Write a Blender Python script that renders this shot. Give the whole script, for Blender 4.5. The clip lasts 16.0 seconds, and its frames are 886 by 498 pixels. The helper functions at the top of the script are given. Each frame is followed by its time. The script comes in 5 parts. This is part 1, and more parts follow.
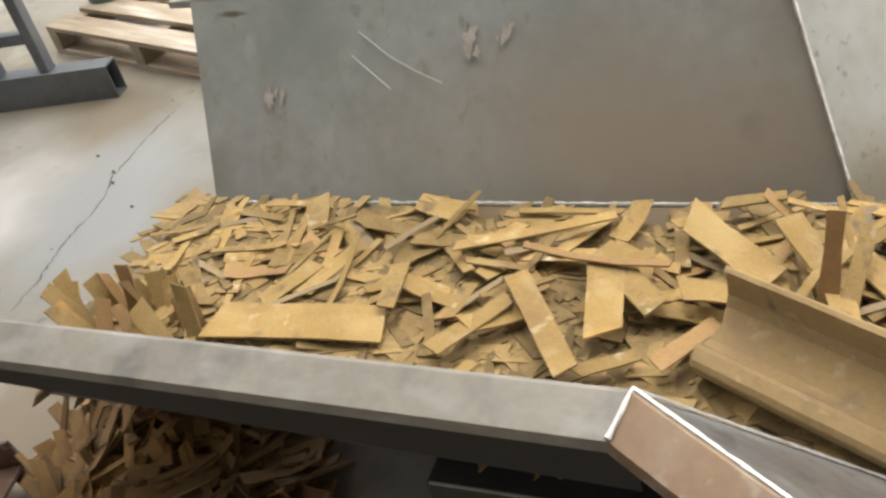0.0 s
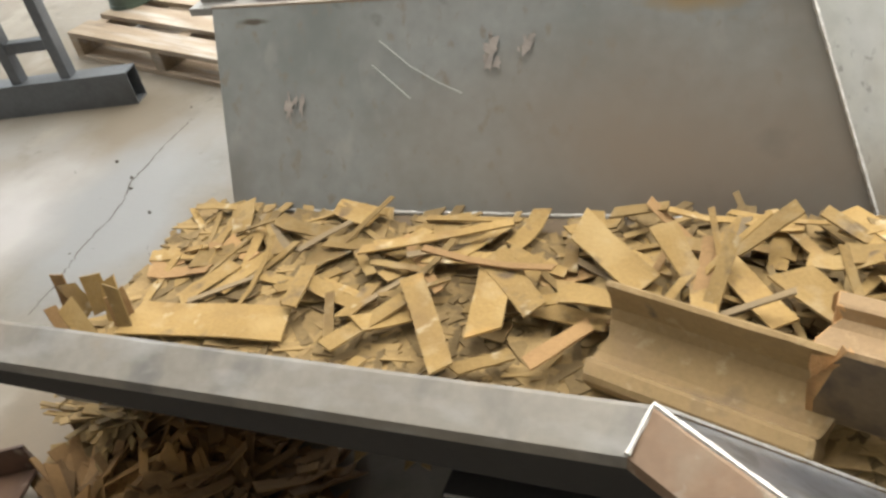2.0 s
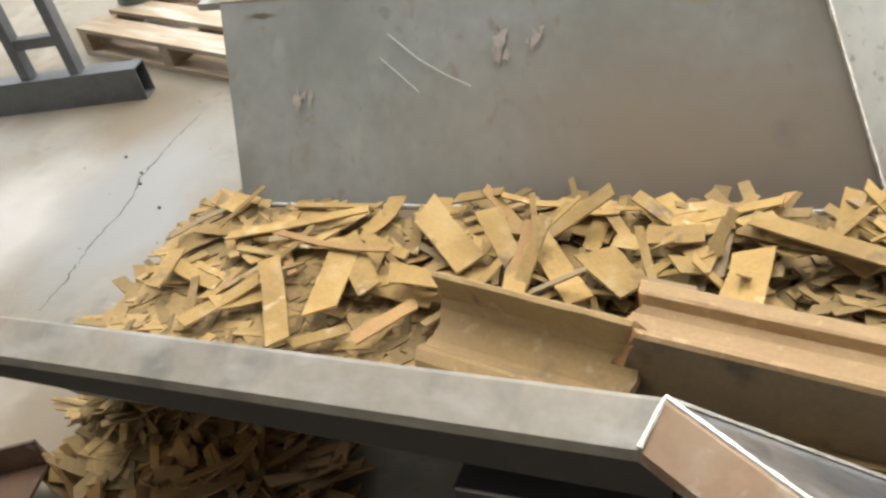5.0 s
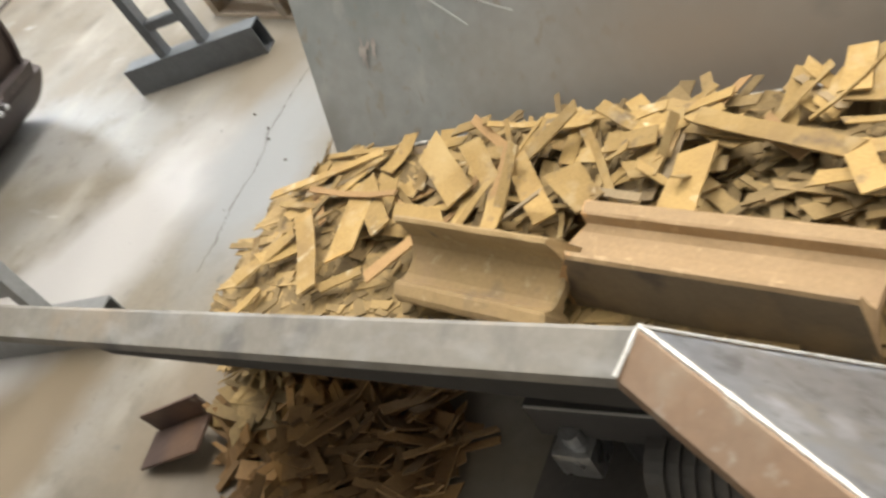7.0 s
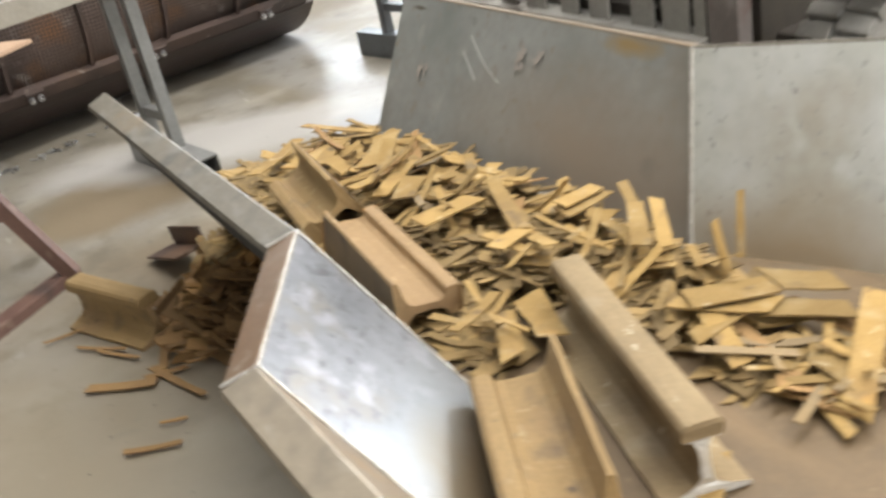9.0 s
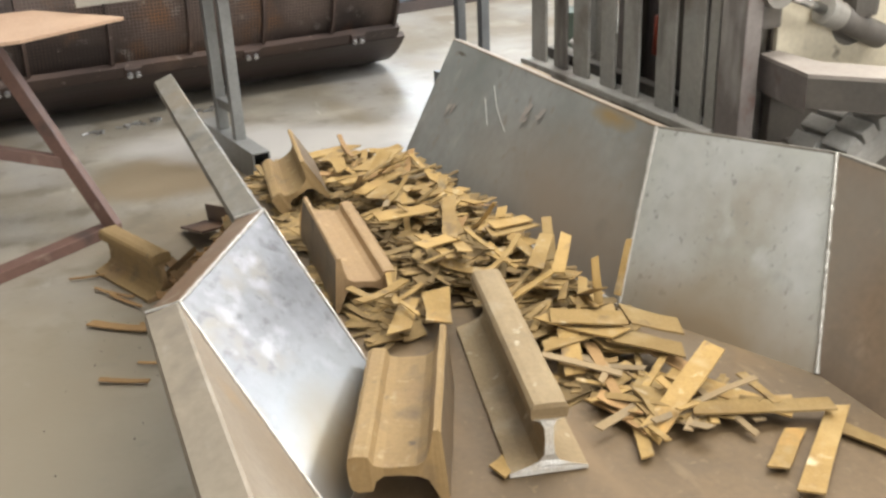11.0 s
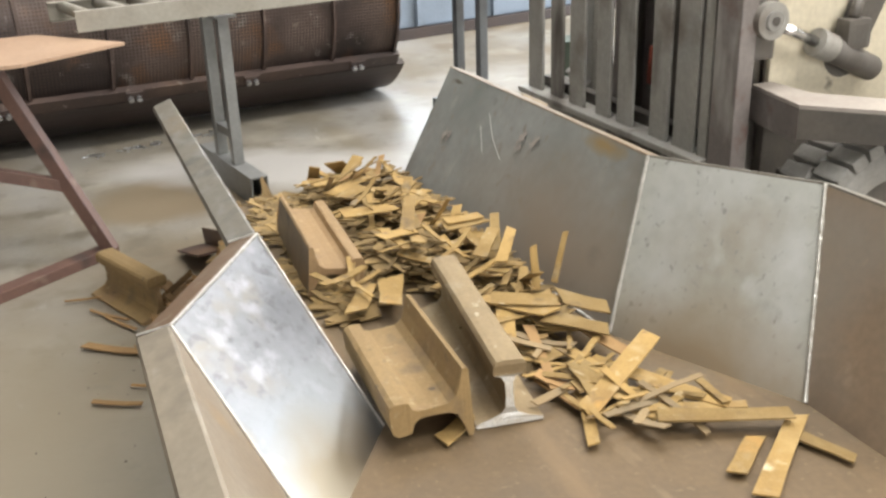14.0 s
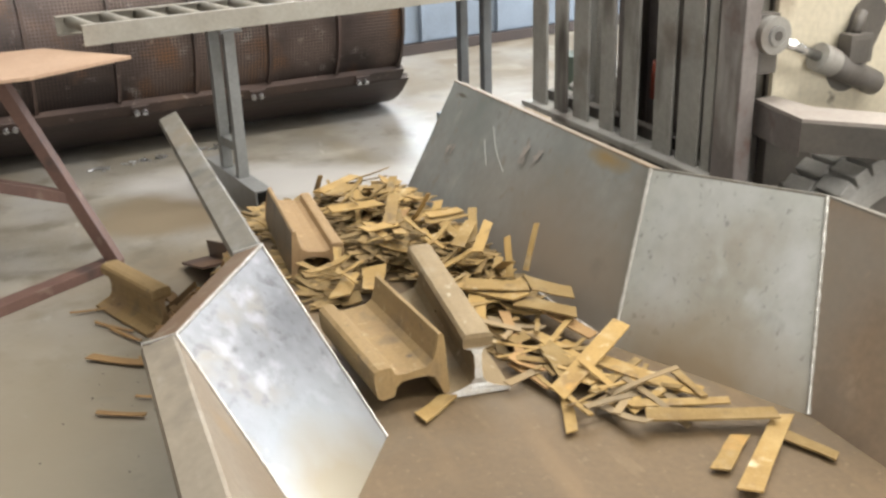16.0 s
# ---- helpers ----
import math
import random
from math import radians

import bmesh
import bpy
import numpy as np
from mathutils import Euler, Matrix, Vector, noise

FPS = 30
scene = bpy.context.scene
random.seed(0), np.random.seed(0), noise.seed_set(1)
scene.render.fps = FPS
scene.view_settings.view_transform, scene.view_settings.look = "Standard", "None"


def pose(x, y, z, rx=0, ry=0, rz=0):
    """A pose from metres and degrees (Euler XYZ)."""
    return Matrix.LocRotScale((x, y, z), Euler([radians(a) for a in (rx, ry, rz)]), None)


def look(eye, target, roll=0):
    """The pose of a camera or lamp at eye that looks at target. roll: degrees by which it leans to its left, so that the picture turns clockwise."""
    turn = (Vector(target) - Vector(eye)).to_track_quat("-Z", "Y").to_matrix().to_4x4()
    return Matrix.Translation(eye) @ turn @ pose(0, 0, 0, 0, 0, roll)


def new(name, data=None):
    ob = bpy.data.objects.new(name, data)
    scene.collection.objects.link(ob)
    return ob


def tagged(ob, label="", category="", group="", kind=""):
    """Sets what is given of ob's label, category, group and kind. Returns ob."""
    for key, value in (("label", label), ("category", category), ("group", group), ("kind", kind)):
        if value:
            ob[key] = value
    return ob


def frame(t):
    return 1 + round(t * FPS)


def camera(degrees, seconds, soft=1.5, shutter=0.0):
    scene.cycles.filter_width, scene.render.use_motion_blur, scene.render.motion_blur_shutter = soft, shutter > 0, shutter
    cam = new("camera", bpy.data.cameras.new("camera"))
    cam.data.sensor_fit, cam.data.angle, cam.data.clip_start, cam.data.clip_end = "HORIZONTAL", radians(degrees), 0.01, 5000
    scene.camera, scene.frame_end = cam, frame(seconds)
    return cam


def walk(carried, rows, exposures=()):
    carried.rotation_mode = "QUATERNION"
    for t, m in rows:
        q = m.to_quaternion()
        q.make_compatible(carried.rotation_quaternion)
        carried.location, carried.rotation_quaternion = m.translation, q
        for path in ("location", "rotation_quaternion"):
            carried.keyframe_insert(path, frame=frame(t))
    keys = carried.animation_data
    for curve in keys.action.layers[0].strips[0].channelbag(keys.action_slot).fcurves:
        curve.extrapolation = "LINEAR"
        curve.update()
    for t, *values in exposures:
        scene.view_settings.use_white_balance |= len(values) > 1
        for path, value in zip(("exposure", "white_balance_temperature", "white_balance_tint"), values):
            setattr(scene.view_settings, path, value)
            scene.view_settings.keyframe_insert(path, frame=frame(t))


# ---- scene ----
cam = camera(49.6, 16.0, soft=2.7, shutter=0.5)
PATH = [
    (0, (1.358, -1.497, 1.449), (0.597, -0.082, 0.258), -14.9),
    (0.5, (1.363, -1.503, 1.441), (0.582, -0.086, 0.264), -14.8),
    (1, (1.383, -1.499, 1.433), (0.585, -0.084, 0.267), -14.9),
    (1.5, (1.374, -1.501, 1.438), (0.574, -0.086, 0.272), -15.0),
    (2, (1.348, -1.494, 1.447), (0.559, -0.075, 0.278), -14.5),
    (2.5, (1.351, -1.496, 1.441), (0.562, -0.078, 0.272), -14.4),
    (3, (1.372, -1.49, 1.427), (0.559, -0.076, 0.27), -14.6),
    (3.5, (1.352, -1.486, 1.449), (0.541, -0.085, 0.275), -15.6),
    (4, (1.344, -1.489, 1.449), (0.543, -0.075, 0.283), -14.8),
    (6.5, (1.367, -1.492, 1.435), (0.459, -0.202, 0.205), -22.0),
    (7, (1.636, -1.388, 1.495), (0.462, -0.314, 0.282), -35.3),
    (7.5, (1.913, -1.405, 1.492), (0.612, -0.40, 0.355), -34.2),
    (7.7, (2.036, -1.38, 1.493), (0.694, -0.351, 0.425), -30.6),
    (8, (2.144, -1.349, 1.447), (0.752, -0.379, 0.388), -25.9),
    (8.3, (2.345, -1.307, 1.434), (0.864, -0.471, 0.383), -19.6),
    (8.7, (2.657, -1.27, 1.464), (1.089, -0.533, 0.464), -18.4),
    (9, (2.799, -1.309, 1.425), (1.229, -0.49, 0.495), -12.2),
    (9.2, (2.897, -1.309, 1.43), (1.345, -0.449, 0.506), -9.0),
    (11.3, (3.214, -1.134, 1.416), (1.508, -0.468, 0.613), -2.0),
    (11.5, (3.224, -1.136, 1.405), (1.517, -0.47, 0.604), -1.7),
    (12, (3.229, -1.139, 1.403), (1.522, -0.462, 0.609), -1.5),
    (12.5, (3.233, -1.134, 1.41), (1.524, -0.46, 0.619), -2.0),
    (13, (3.226, -1.13, 1.423), (1.516, -0.451, 0.639), -2.2),
    (13.5, (3.226, -1.129, 1.426), (1.511, -0.447, 0.655), -2.2),
    (14, (3.224, -1.13, 1.428), (1.509, -0.44, 0.667), -2.0),
    (14.5, (3.231, -1.136, 1.424), (1.513, -0.438, 0.675), -1.9),
    (15, (3.243, -1.139, 1.416), (1.516, -0.442, 0.685), -1.8),
    (15.5, (3.244, -1.14, 1.415), (1.52, -0.435, 0.687), -1.6),
    (16, (3.236, -1.136, 1.423), (1.507, -0.447, 0.692), -1.9),
]
walk(cam, [(t, look(e, g, r)) for t, e, g, r in PATH], exposures=[(0, 0.0), (2.5, 0.0), (4, 0.12), (6.5, 0.21), (7.5, 0.21), (9.2, 0.10), (16, 0.07)])

# ---- light ----
world = bpy.data.worlds.new("world")
scene.world = world
world.use_nodes = True
sky = world.node_tree.nodes.new("ShaderNodeTexSky")
sky.sky_type, sky.sun_disc, sky.sun_elevation, sky.sun_rotation = "NISHITA", False, radians(48), radians(60)
world.node_tree.nodes["Background"].inputs["Strength"].default_value = 0.1
world.node_tree.links.new(sky.outputs[0], world.node_tree.nodes["Background"].inputs["Color"])


def opening_light(name, at, to, w, h, watts, color):
    lamp = bpy.data.lights.new(name, "AREA")
    lamp.shape, lamp.size, lamp.size_y, lamp.energy, lamp.color = "RECTANGLE", w, h, watts, color
    ob = new(name, lamp)
    ob.matrix_world = look(at, to)
    return ob


H_HALL = 6.4
SKYLIGHTS = [(-4.0, 3.0), (0.6, 3.0), (5.0, 3.0)]
SKY_LONG = 7.6
for n, (sx, sy) in enumerate(SKYLIGHTS):
    opening_light("skylight_light", (sx, sy, H_HALL + 0.02), (sx, sy + 0.001, 0), 1.5, SKY_LONG, (450, 640, 590)[n], (1.0, 0.965, 0.90))
opening_light("doorway_light", (-2.6, 7.9, 2.6), (-2.6, 0, 2.0), 6.6, 5.0, 900, (0.93, 0.965, 1.0))
opening_light("doorway_light", (-9.9, 3.0, 2.0), (0, 3.0, 1.6), 5.0, 3.6, 800, (0.86, 0.93, 1.0))
opening_light("doorway_light", (9.9, -0.5, 2.2), (0, -0.5, 1.8), 5.0, 3.8, 430, (1.0, 0.97, 0.92))


# ---- materials ----
def mat(name, base, other=None, rough=0.6, metal=0.0, scale=6.0, fine=60.0, bump=0.15, amount=0.5, per_object=0.0, rough_var=0.15, spots=None, spot_scale=3.0, spot_edge=(0.55, 0.68), stretch=(1, 1, 1), island=False, layers=(), stains=()):
    m = bpy.data.materials.new(name)
    m.use_nodes = True
    nt = m.node_tree
    bsdf = nt.nodes["Principled BSDF"]
    other = other or tuple(c * 0.7 for c in base)
    geo = nt.nodes.new("ShaderNodeTexCoord")
    mp = nt.nodes.new("ShaderNodeMapping")
    mp.inputs["Scale"].default_value = stretch
    nt.links.new(geo.outputs["Object"], mp.inputs["Vector"])
    vec = mp.outputs[0]
    info = nt.nodes.new("ShaderNodeObjectInfo")
    if per_object:
        off = nt.nodes.new("ShaderNodeVectorMath")
        off.operation = "ADD"
        mul = nt.nodes.new("ShaderNodeMath")
        mul.operation = "MULTIPLY"
        mul.inputs[1].default_value = 37.0
        nt.links.new(info.outputs["Random"], mul.inputs[0])
        nt.links.new(vec, off.inputs[0])
        nt.links.new(mul.outputs[0], off.inputs[1])
        vec = off.outputs[0]

    def noise_node(sc, detail=5.0):
        n = nt.nodes.new("ShaderNodeTexNoise")
        n.inputs["Scale"].default_value, n.inputs["Detail"].default_value = sc, detail
        nt.links.new(vec, n.inputs["Vector"])
        return n

    def mix(fac, a, b, mode="MIX"):
        x = nt.nodes.new("ShaderNodeMix")
        x.data_type, x.blend_type = "RGBA", mode
        for sock, v in ((x.inputs[0], fac), (x.inputs[6], a), (x.inputs[7], b)):
            if isinstance(v, (int, float)):
                sock.default_value = v
            elif isinstance(v, tuple):
                sock.default_value = (*v, 1)
            else:
                nt.links.new(v, sock)
        return x.outputs[2]

    def ramp(sock, lo, hi):
        r = nt.nodes.new("ShaderNodeMapRange")
        r.inputs[1].default_value, r.inputs[2].default_value = lo, hi
        nt.links.new(sock, r.inputs[0])
        return r.outputs[0]

    big, small = noise_node(scale), noise_node(fine, 3.0)
    col = mix(ramp(big.outputs[0], 0.5 - amount * 0.3, 0.5 + amount * 0.3), base, other)
    speck = mix(ramp(small.outputs[0], 0.3, 0.75), (0.90, 0.90, 0.90), (1.07, 1.07, 1.07))
    col = mix(1.0, col, speck, "MULTIPLY")
    if spots:
        sp = noise_node(spot_scale, 7.0)
        col = mix(ramp(sp.outputs[0], *spot_edge), col, spots)
    for colour, sc, lo, hi, way in layers:
        mp2 = nt.nodes.new("ShaderNodeMapping")
        mp2.inputs["Scale"].default_value = way
        mp2.inputs["Location"].default_value = (sc * 1.7, sc * 0.6, sc)
        nt.links.new(vec, mp2.inputs["Vector"])
        n2 = nt.nodes.new("ShaderNodeTexNoise")
        n2.inputs["Scale"].default_value, n2.inputs["Detail"].default_value = sc, 8.0
        nt.links.new(mp2.outputs[0], n2.inputs["Vector"])
        col = mix(ramp(n2.outputs[0], lo, hi), col, colour)
    for colour, centre, radii, rot, lo, hi, wobble in stains:
        mp3 = nt.nodes.new("ShaderNodeMapping")
        mp3.vector_type = "TEXTURE"
        mp3.inputs["Location"].default_value = centre
        mp3.inputs["Rotation"].default_value = (0, 0, radians(rot))
        mp3.inputs["Scale"].default_value = radii
        nt.links.new(geo.outputs["Object"], mp3.inputs["Vector"])
        far = nt.nodes.new("ShaderNodeVectorMath")
        far.operation = "LENGTH"
        nt.links.new(mp3.outputs[0], far.inputs[0])
        n3 = noise_node(wobble, 6.0)
        add = nt.nodes.new("ShaderNodeMath")
        add.operation = "MULTIPLY_ADD"
        add.inputs[1].default_value = 0.9
        nt.links.new(n3.outputs[0], add.inputs[0])
        nt.links.new(far.outputs["Value"], add.inputs[2])
        col = mix(ramp(add.outputs[0], hi + 0.45, lo + 0.45), col, colour)
    if per_object or island:
        src = info.outputs["Random"]
        if island:
            src = nt.nodes.new("ShaderNodeNewGeometry").outputs["Random Per Island"]
        r = nt.nodes.new("ShaderNodeMapRange")
        k = per_object or 0.45
        r.inputs[3].default_value, r.inputs[4].default_value = 1 - k, 1 + k * 0.6
        nt.links.new(src, r.inputs[0])
        col = mix(1.0, col, r.outputs[0], "MULTIPLY")
    nt.links.new(col, bsdf.inputs["Base Color"])
    rr = nt.nodes.new("ShaderNodeMapRange")
    rr.inputs[3].default_value, rr.inputs[4].default_value = max(0.03, rough - rough_var), min(1, rough + rough_var)
    nt.links.new(big.outputs[0], rr.inputs[0])
    nt.links.new(rr.outputs[0], bsdf.inputs["Roughness"])
    bsdf.inputs["Metallic"].default_value = metal
    b = nt.nodes.new("ShaderNodeBump")
    b.inputs["Strength"].default_value, b.inputs["Distance"].default_value = bump, 0.004
    nt.links.new(small.outputs[0], b.inputs["Height"])
    nt.links.new(b.outputs[0], bsdf.inputs["Normal"])
    return m


M = {
    "concrete": mat("concrete", (0.262, 0.240, 0.200), (0.165, 0.142, 0.108), rough=0.42, scale=1.3, fine=45, bump=0.10, amount=0.9, spots=(0.155, 0.127, 0.085), spot_scale=0.55, spot_edge=(0.5, 0.75), rough_var=0.2, layers=(((0.15, 0.114, 0.07), 1.5, 0.48, 0.74, (1, 0.55, 1)), ((0.30, 0.296, 0.29), 0.9, 0.52, 0.80, (0.6, 1.5, 1)), ((0.1, 0.09, 0.08), 6.0, 0.66, 0.74, (1, 1, 1)), ((0.4, 0.385, 0.36), 9.0, 0.66, 0.75, (0.3, 1.2, 1)), ((0.13, 0.118, 0.10), 19.0, 0.62, 0.75, (1, 1, 1)), ((0.30, 0.275, 0.23), 3.6, 0.52, 0.74, (1, 0.7, 1)), ((0.135, 0.117, 0.088), 5.0, 0.56, 0.72, (1, 1, 1))), stains=(((0.19, 0.150, 0.100), (-1.10, -0.72, 0), (0.36, 0.42, 1), 12, 0.6, 1.05, 3.5), ((0.205, 0.175, 0.128), (0.9, -1.35, 0), (1.3, 0.55, 1), 0, 0.1, 1.3, 4.5), ((0.36, 0.345, 0.325), (-1.35, -0.15, 0), (0.34, 0.9, 1), -25, 0.6, 1.15, 3.0), ((0.15, 0.115, 0.075), (-0.05, -0.55, 0), (0.55, 0.55, 1), 0, 0.3, 1.1, 4.0), ((0.185, 0.155, 0.115), (-1.05, 0.85, 0), (0.55, 0.24, 1), -30, 0.4, 1.1, 5.0), ((0.235, 0.235, 0.23), (-0.75, 0.35, 0), (0.30, 0.55, 1), 10, 0.5, 1.15, 4.0))),
    "plate": mat("plate", (0.31, 0.322, 0.312), (0.24, 0.24, 0.228), rough=0.5, metal=0.35, scale=2.2, fine=30, bump=0.05, amount=0.9, spots=(0.19, 0.135, 0.085), spot_scale=1.7, spot_edge=(0.56, 0.84), layers=(((0.185, 0.20, 0.19), 2.6, 0.45, 0.72, (1, 1, 1)), ((0.37, 0.36, 0.335), 6.0, 0.62, 0.78, (1.6, 1.6, 0.3)), ((0.27, 0.26, 0.24), 9.0, 0.64, 0.78, (1, 1, 0.35)), ((0.09, 0.085, 0.075), 5.0, 0.68, 0.76, (1, 1, 1)), ((0.24, 0.22, 0.19), 38.0, 0.6, 0.72, (1, 1, 0.5))), stains=(((0.27, 0.222, 0.175), (1.02, 0.06, 0.40), (0.55, 0.4, 0.22), 0, 0.1, 1.25, 3.0), ((0.30, 0.215, 0.105), (1.05, 0.24, 0.675), (0.13, 0.1, 0.03), 0, 0.2, 1.0, 22.0), ((0.205, 0.18, 0.15), (1.20, 0.08, 0.43), (0.045, 0.1, 0.035), 0, 0.0, 1.0, 30.0), ((0.205, 0.20, 0.185), (0.0, 0.03, 0.36), (0.06, 0.1, 0.09), 0, 0.1, 1.1, 16.0), ((0.10, 0.085, 0.065), (0.06, 0.22, 0.665), (0.045, 0.05, 0.008), 0, 0.5, 1.0, 30.0))),
    "bright_plate": mat("bright_plate", (0.46, 0.48, 0.525), (0.35, 0.36, 0.385), rough=0.34, metal=0.9, scale=4.5, fine=35, bump=0.06, amount=0.8, spots=(0.40, 0.38, 0.35), spot_scale=9.0, spot_edge=(0.56, 0.72), rough_var=0.2, layers=(((0.36, 0.37, 0.39), 3.2, 0.52, 0.68, (1, 1, 1)), ((0.29, 0.295, 0.31), 30.0, 0.54, 0.70, (1, 1, 1.4)), ((0.30, 0.30, 0.31), 12.0, 0.62, 0.74, (1, 1, 2.0)), ((0.56, 0.575, 0.62), 15.0, 0.55, 0.72, (1, 1, 1))), stains=(((0.44, 0.47, 0.50), (1.66, -0.70, 0.30), (0.24, 0.32, 0.22), 0, 0.5, 1.2, 9.0), ((0.37, 0.325, 0.25), (1.70, -0.70, 0.28), (0.19, 0.27, 0.17), 0, 0.4, 1.15, 7.0), ((0.42, 0.38, 0.33), (1.22, -0.70, 0.52), (0.05, 0.1, 0.05), 0, 0.4, 1.1, 12.0))),
    "mid_plate": mat("mid_plate", (0.46, 0.475, 0.45), (0.37, 0.365, 0.325), rough=0.42, metal=0.5, scale=3.0, fine=30, bump=0.05, amount=0.9, spots=(0.27, 0.225, 0.155), spot_scale=2.3, spot_edge=(0.58, 0.88), layers=(((0.47, 0.48, 0.47), 5.0, 0.45, 0.75, (1.4, 1.4, 0.15)), ((0.50, 0.51, 0.50), 11.0, 0.55, 0.80, (1.2, 1.2, 0.10)), ((0.25, 0.245, 0.22), 9.0, 0.66, 0.80, (1, 1, 0.6)), ((0.27, 0.27, 0.25), 60.0, 0.62, 0.72, (1, 1, 0.5))), stains=(((0.29, 0.225, 0.15), (1.62, 0.15, 0.28), (0.40, 0.32, 0.16), 0, 0.2, 1.2, 6.0),)),
    "dusty_plate": mat("dusty_plate", (0.140, 0.092, 0.045), (0.105, 0.072, 0.039), rough=0.62, metal=0.08, scale=2.5, fine=70, bump=0.05, amount=0.8, spots=(0.125, 0.10, 0.070), spot_scale=2.0, spot_edge=(0.55, 0.8), layers=(((0.175, 0.115, 0.058), 6.0, 0.52, 0.8, (0.35, 1.6, 1)), ((0.085, 0.062, 0.038), 4.0, 0.56, 0.78, (1, 1, 1)), ((0.205, 0.145, 0.08), 14.0, 0.64, 0.84, (0.4, 1.5, 1)), ((0.175, 0.125, 0.068), 60.0, 0.62, 0.76, (1, 1, 1)))),
    "brown_plate": mat("brown_plate", (0.27, 0.195, 0.13), (0.20, 0.15, 0.105), rough=0.52, metal=0.3, scale=2.5, fine=60, bump=0.06, amount=0.8, spots=(0.24, 0.22, 0.19), spot_scale=2.0, spot_edge=(0.52, 0.8), layers=(((0.15, 0.115, 0.085), 4.0, 0.55, 0.75, (1, 1, 1)), ((0.36, 0.29, 0.21), 9.0, 0.62, 0.78, (1, 1, 0.4)),)),
    "flange": mat("flange", (0.215, 0.198, 0.168), (0.16, 0.145, 0.12), rough=0.48, metal=0.3, scale=5, fine=60, bump=0.08, amount=0.9, spots=(0.28, 0.21, 0.135), spot_scale=2.5, spot_edge=(0.58, 0.82), layers=(((0.10, 0.096, 0.088), 7.0, 0.50, 0.68, (1.3, 1, 1)), ((0.25, 0.195, 0.13), 5.0, 0.62, 0.76, (1, 1, 1)), ((0.26, 0.255, 0.24), 22.0, 0.5, 0.85, (0.5, 1, 1)))),
    "rust_flange": mat("rust_flange", (0.27, 0.205, 0.14), (0.33, 0.29, 0.24), rough=0.5, metal=0.3, scale=5, fine=60, bump=0.1, amount=0.9, spots=(0.36, 0.23, 0.09), spot_scale=4, spot_edge=(0.6, 0.75)),
    "tan_flange": mat("tan_flange", (0.175, 0.10, 0.052), (0.16, 0.112, 0.074), rough=0.48, metal=0.4, scale=4, fine=60, bump=0.08, amount=0.8, layers=(((0.195, 0.15, 0.105), 8.0, 0.54, 0.76, (1, 1, 1)), ((0.12, 0.08, 0.05), 5.0, 0.56, 0.74, (1, 1, 1)), ((0.26, 0.225, 0.18), 26.0, 0.6, 0.74, (1, 1, 1)))),
    "weld": mat("weld", (0.62, 0.61, 0.58), (0.34, 0.32, 0.28), rough=0.42, metal=0.6, scale=55, fine=160, bump=0.5, amount=0.9),
    "chip": mat("chip", (0.345, 0.226, 0.078), (0.252, 0.162, 0.056), rough=0.88, scale=9, fine=140, bump=0.3, amount=0.9, per_object=0.36, spots=(0.39, 0.28, 0.125), spot_scale=8, spot_edge=(0.52, 0.85), layers=(((0.205, 0.128, 0.048), 6.0, 0.52, 0.72, (1, 1, 1)), ((0.135, 0.092, 0.05), 16.0, 0.60, 0.72, (1, 1, 1)), ((0.37, 0.28, 0.15), 22.0, 0.55, 0.85, (1, 1, 1)), ((0.52, 0.44, 0.29), 17.0, 0.64, 0.76, (1, 1, 1)), ((0.42, 0.24, 0.07), 7.0, 0.66, 0.76, (1, 1, 1)))),
    "chip_grey": mat("chip_grey", (0.20, 0.155, 0.095), (0.28, 0.195, 0.095), rough=0.8, metal=0.05, scale=9, fine=140, bump=0.25, amount=0.9, per_object=0.25),
    "chip_rust": mat("chip_rust", (0.34, 0.205, 0.08), (0.27, 0.16, 0.07), rough=0.85, scale=9, fine=140, bump=0.25, amount=0.9, per_object=0.25, spots=(0.48, 0.33, 0.15), spot_scale=6, spot_edge=(0.6, 0.8)),
    "bed": mat("bed", (0.305, 0.205, 0.078), (0.18, 0.122, 0.055), rough=0.88, scale=9, fine=120, bump=0.3, amount=0.9, island=True),
    "heap": mat("heap", (0.285, 0.165, 0.062), (0.185, 0.112, 0.052), rough=0.9, scale=8, fine=120, bump=0.3, amount=0.9, island=True, spots=(0.36, 0.20, 0.06), spot_scale=5, spot_edge=(0.56, 0.75)),
    "rail": mat("rail", (0.295, 0.198, 0.085), (0.232, 0.155, 0.070), rough=0.78, metal=0.05, scale=5, fine=110, bump=0.2, amount=0.8, spots=(0.235, 0.155, 0.085), spot_scale=6, spot_edge=(0.56, 0.8), per_object=0.12, layers=(((0.165, 0.115, 0.065), 9.0, 0.58, 0.72, (1, 1, 1)), ((0.36, 0.28, 0.16), 30.0, 0.62, 0.76, (1, 1, 1)), ((0.12, 0.088, 0.055), 21.0, 0.66, 0.74, (1, 1, 1)))),
    "rust_rail": mat("rust_rail", (0.30, 0.198, 0.097), (0.24, 0.158, 0.079), rough=0.74, metal=0.05, scale=6, fine=110, bump=0.2, amount=0.8, spots=(0.245, 0.155, 0.08), spot_scale=6, spot_edge=(0.56, 0.8), layers=(((0.18, 0.118, 0.065), 9.0, 0.58, 0.72, (1, 1, 1)), ((0.40, 0.28, 0.15), 30.0, 0.62, 0.76, (1, 1, 1)))),
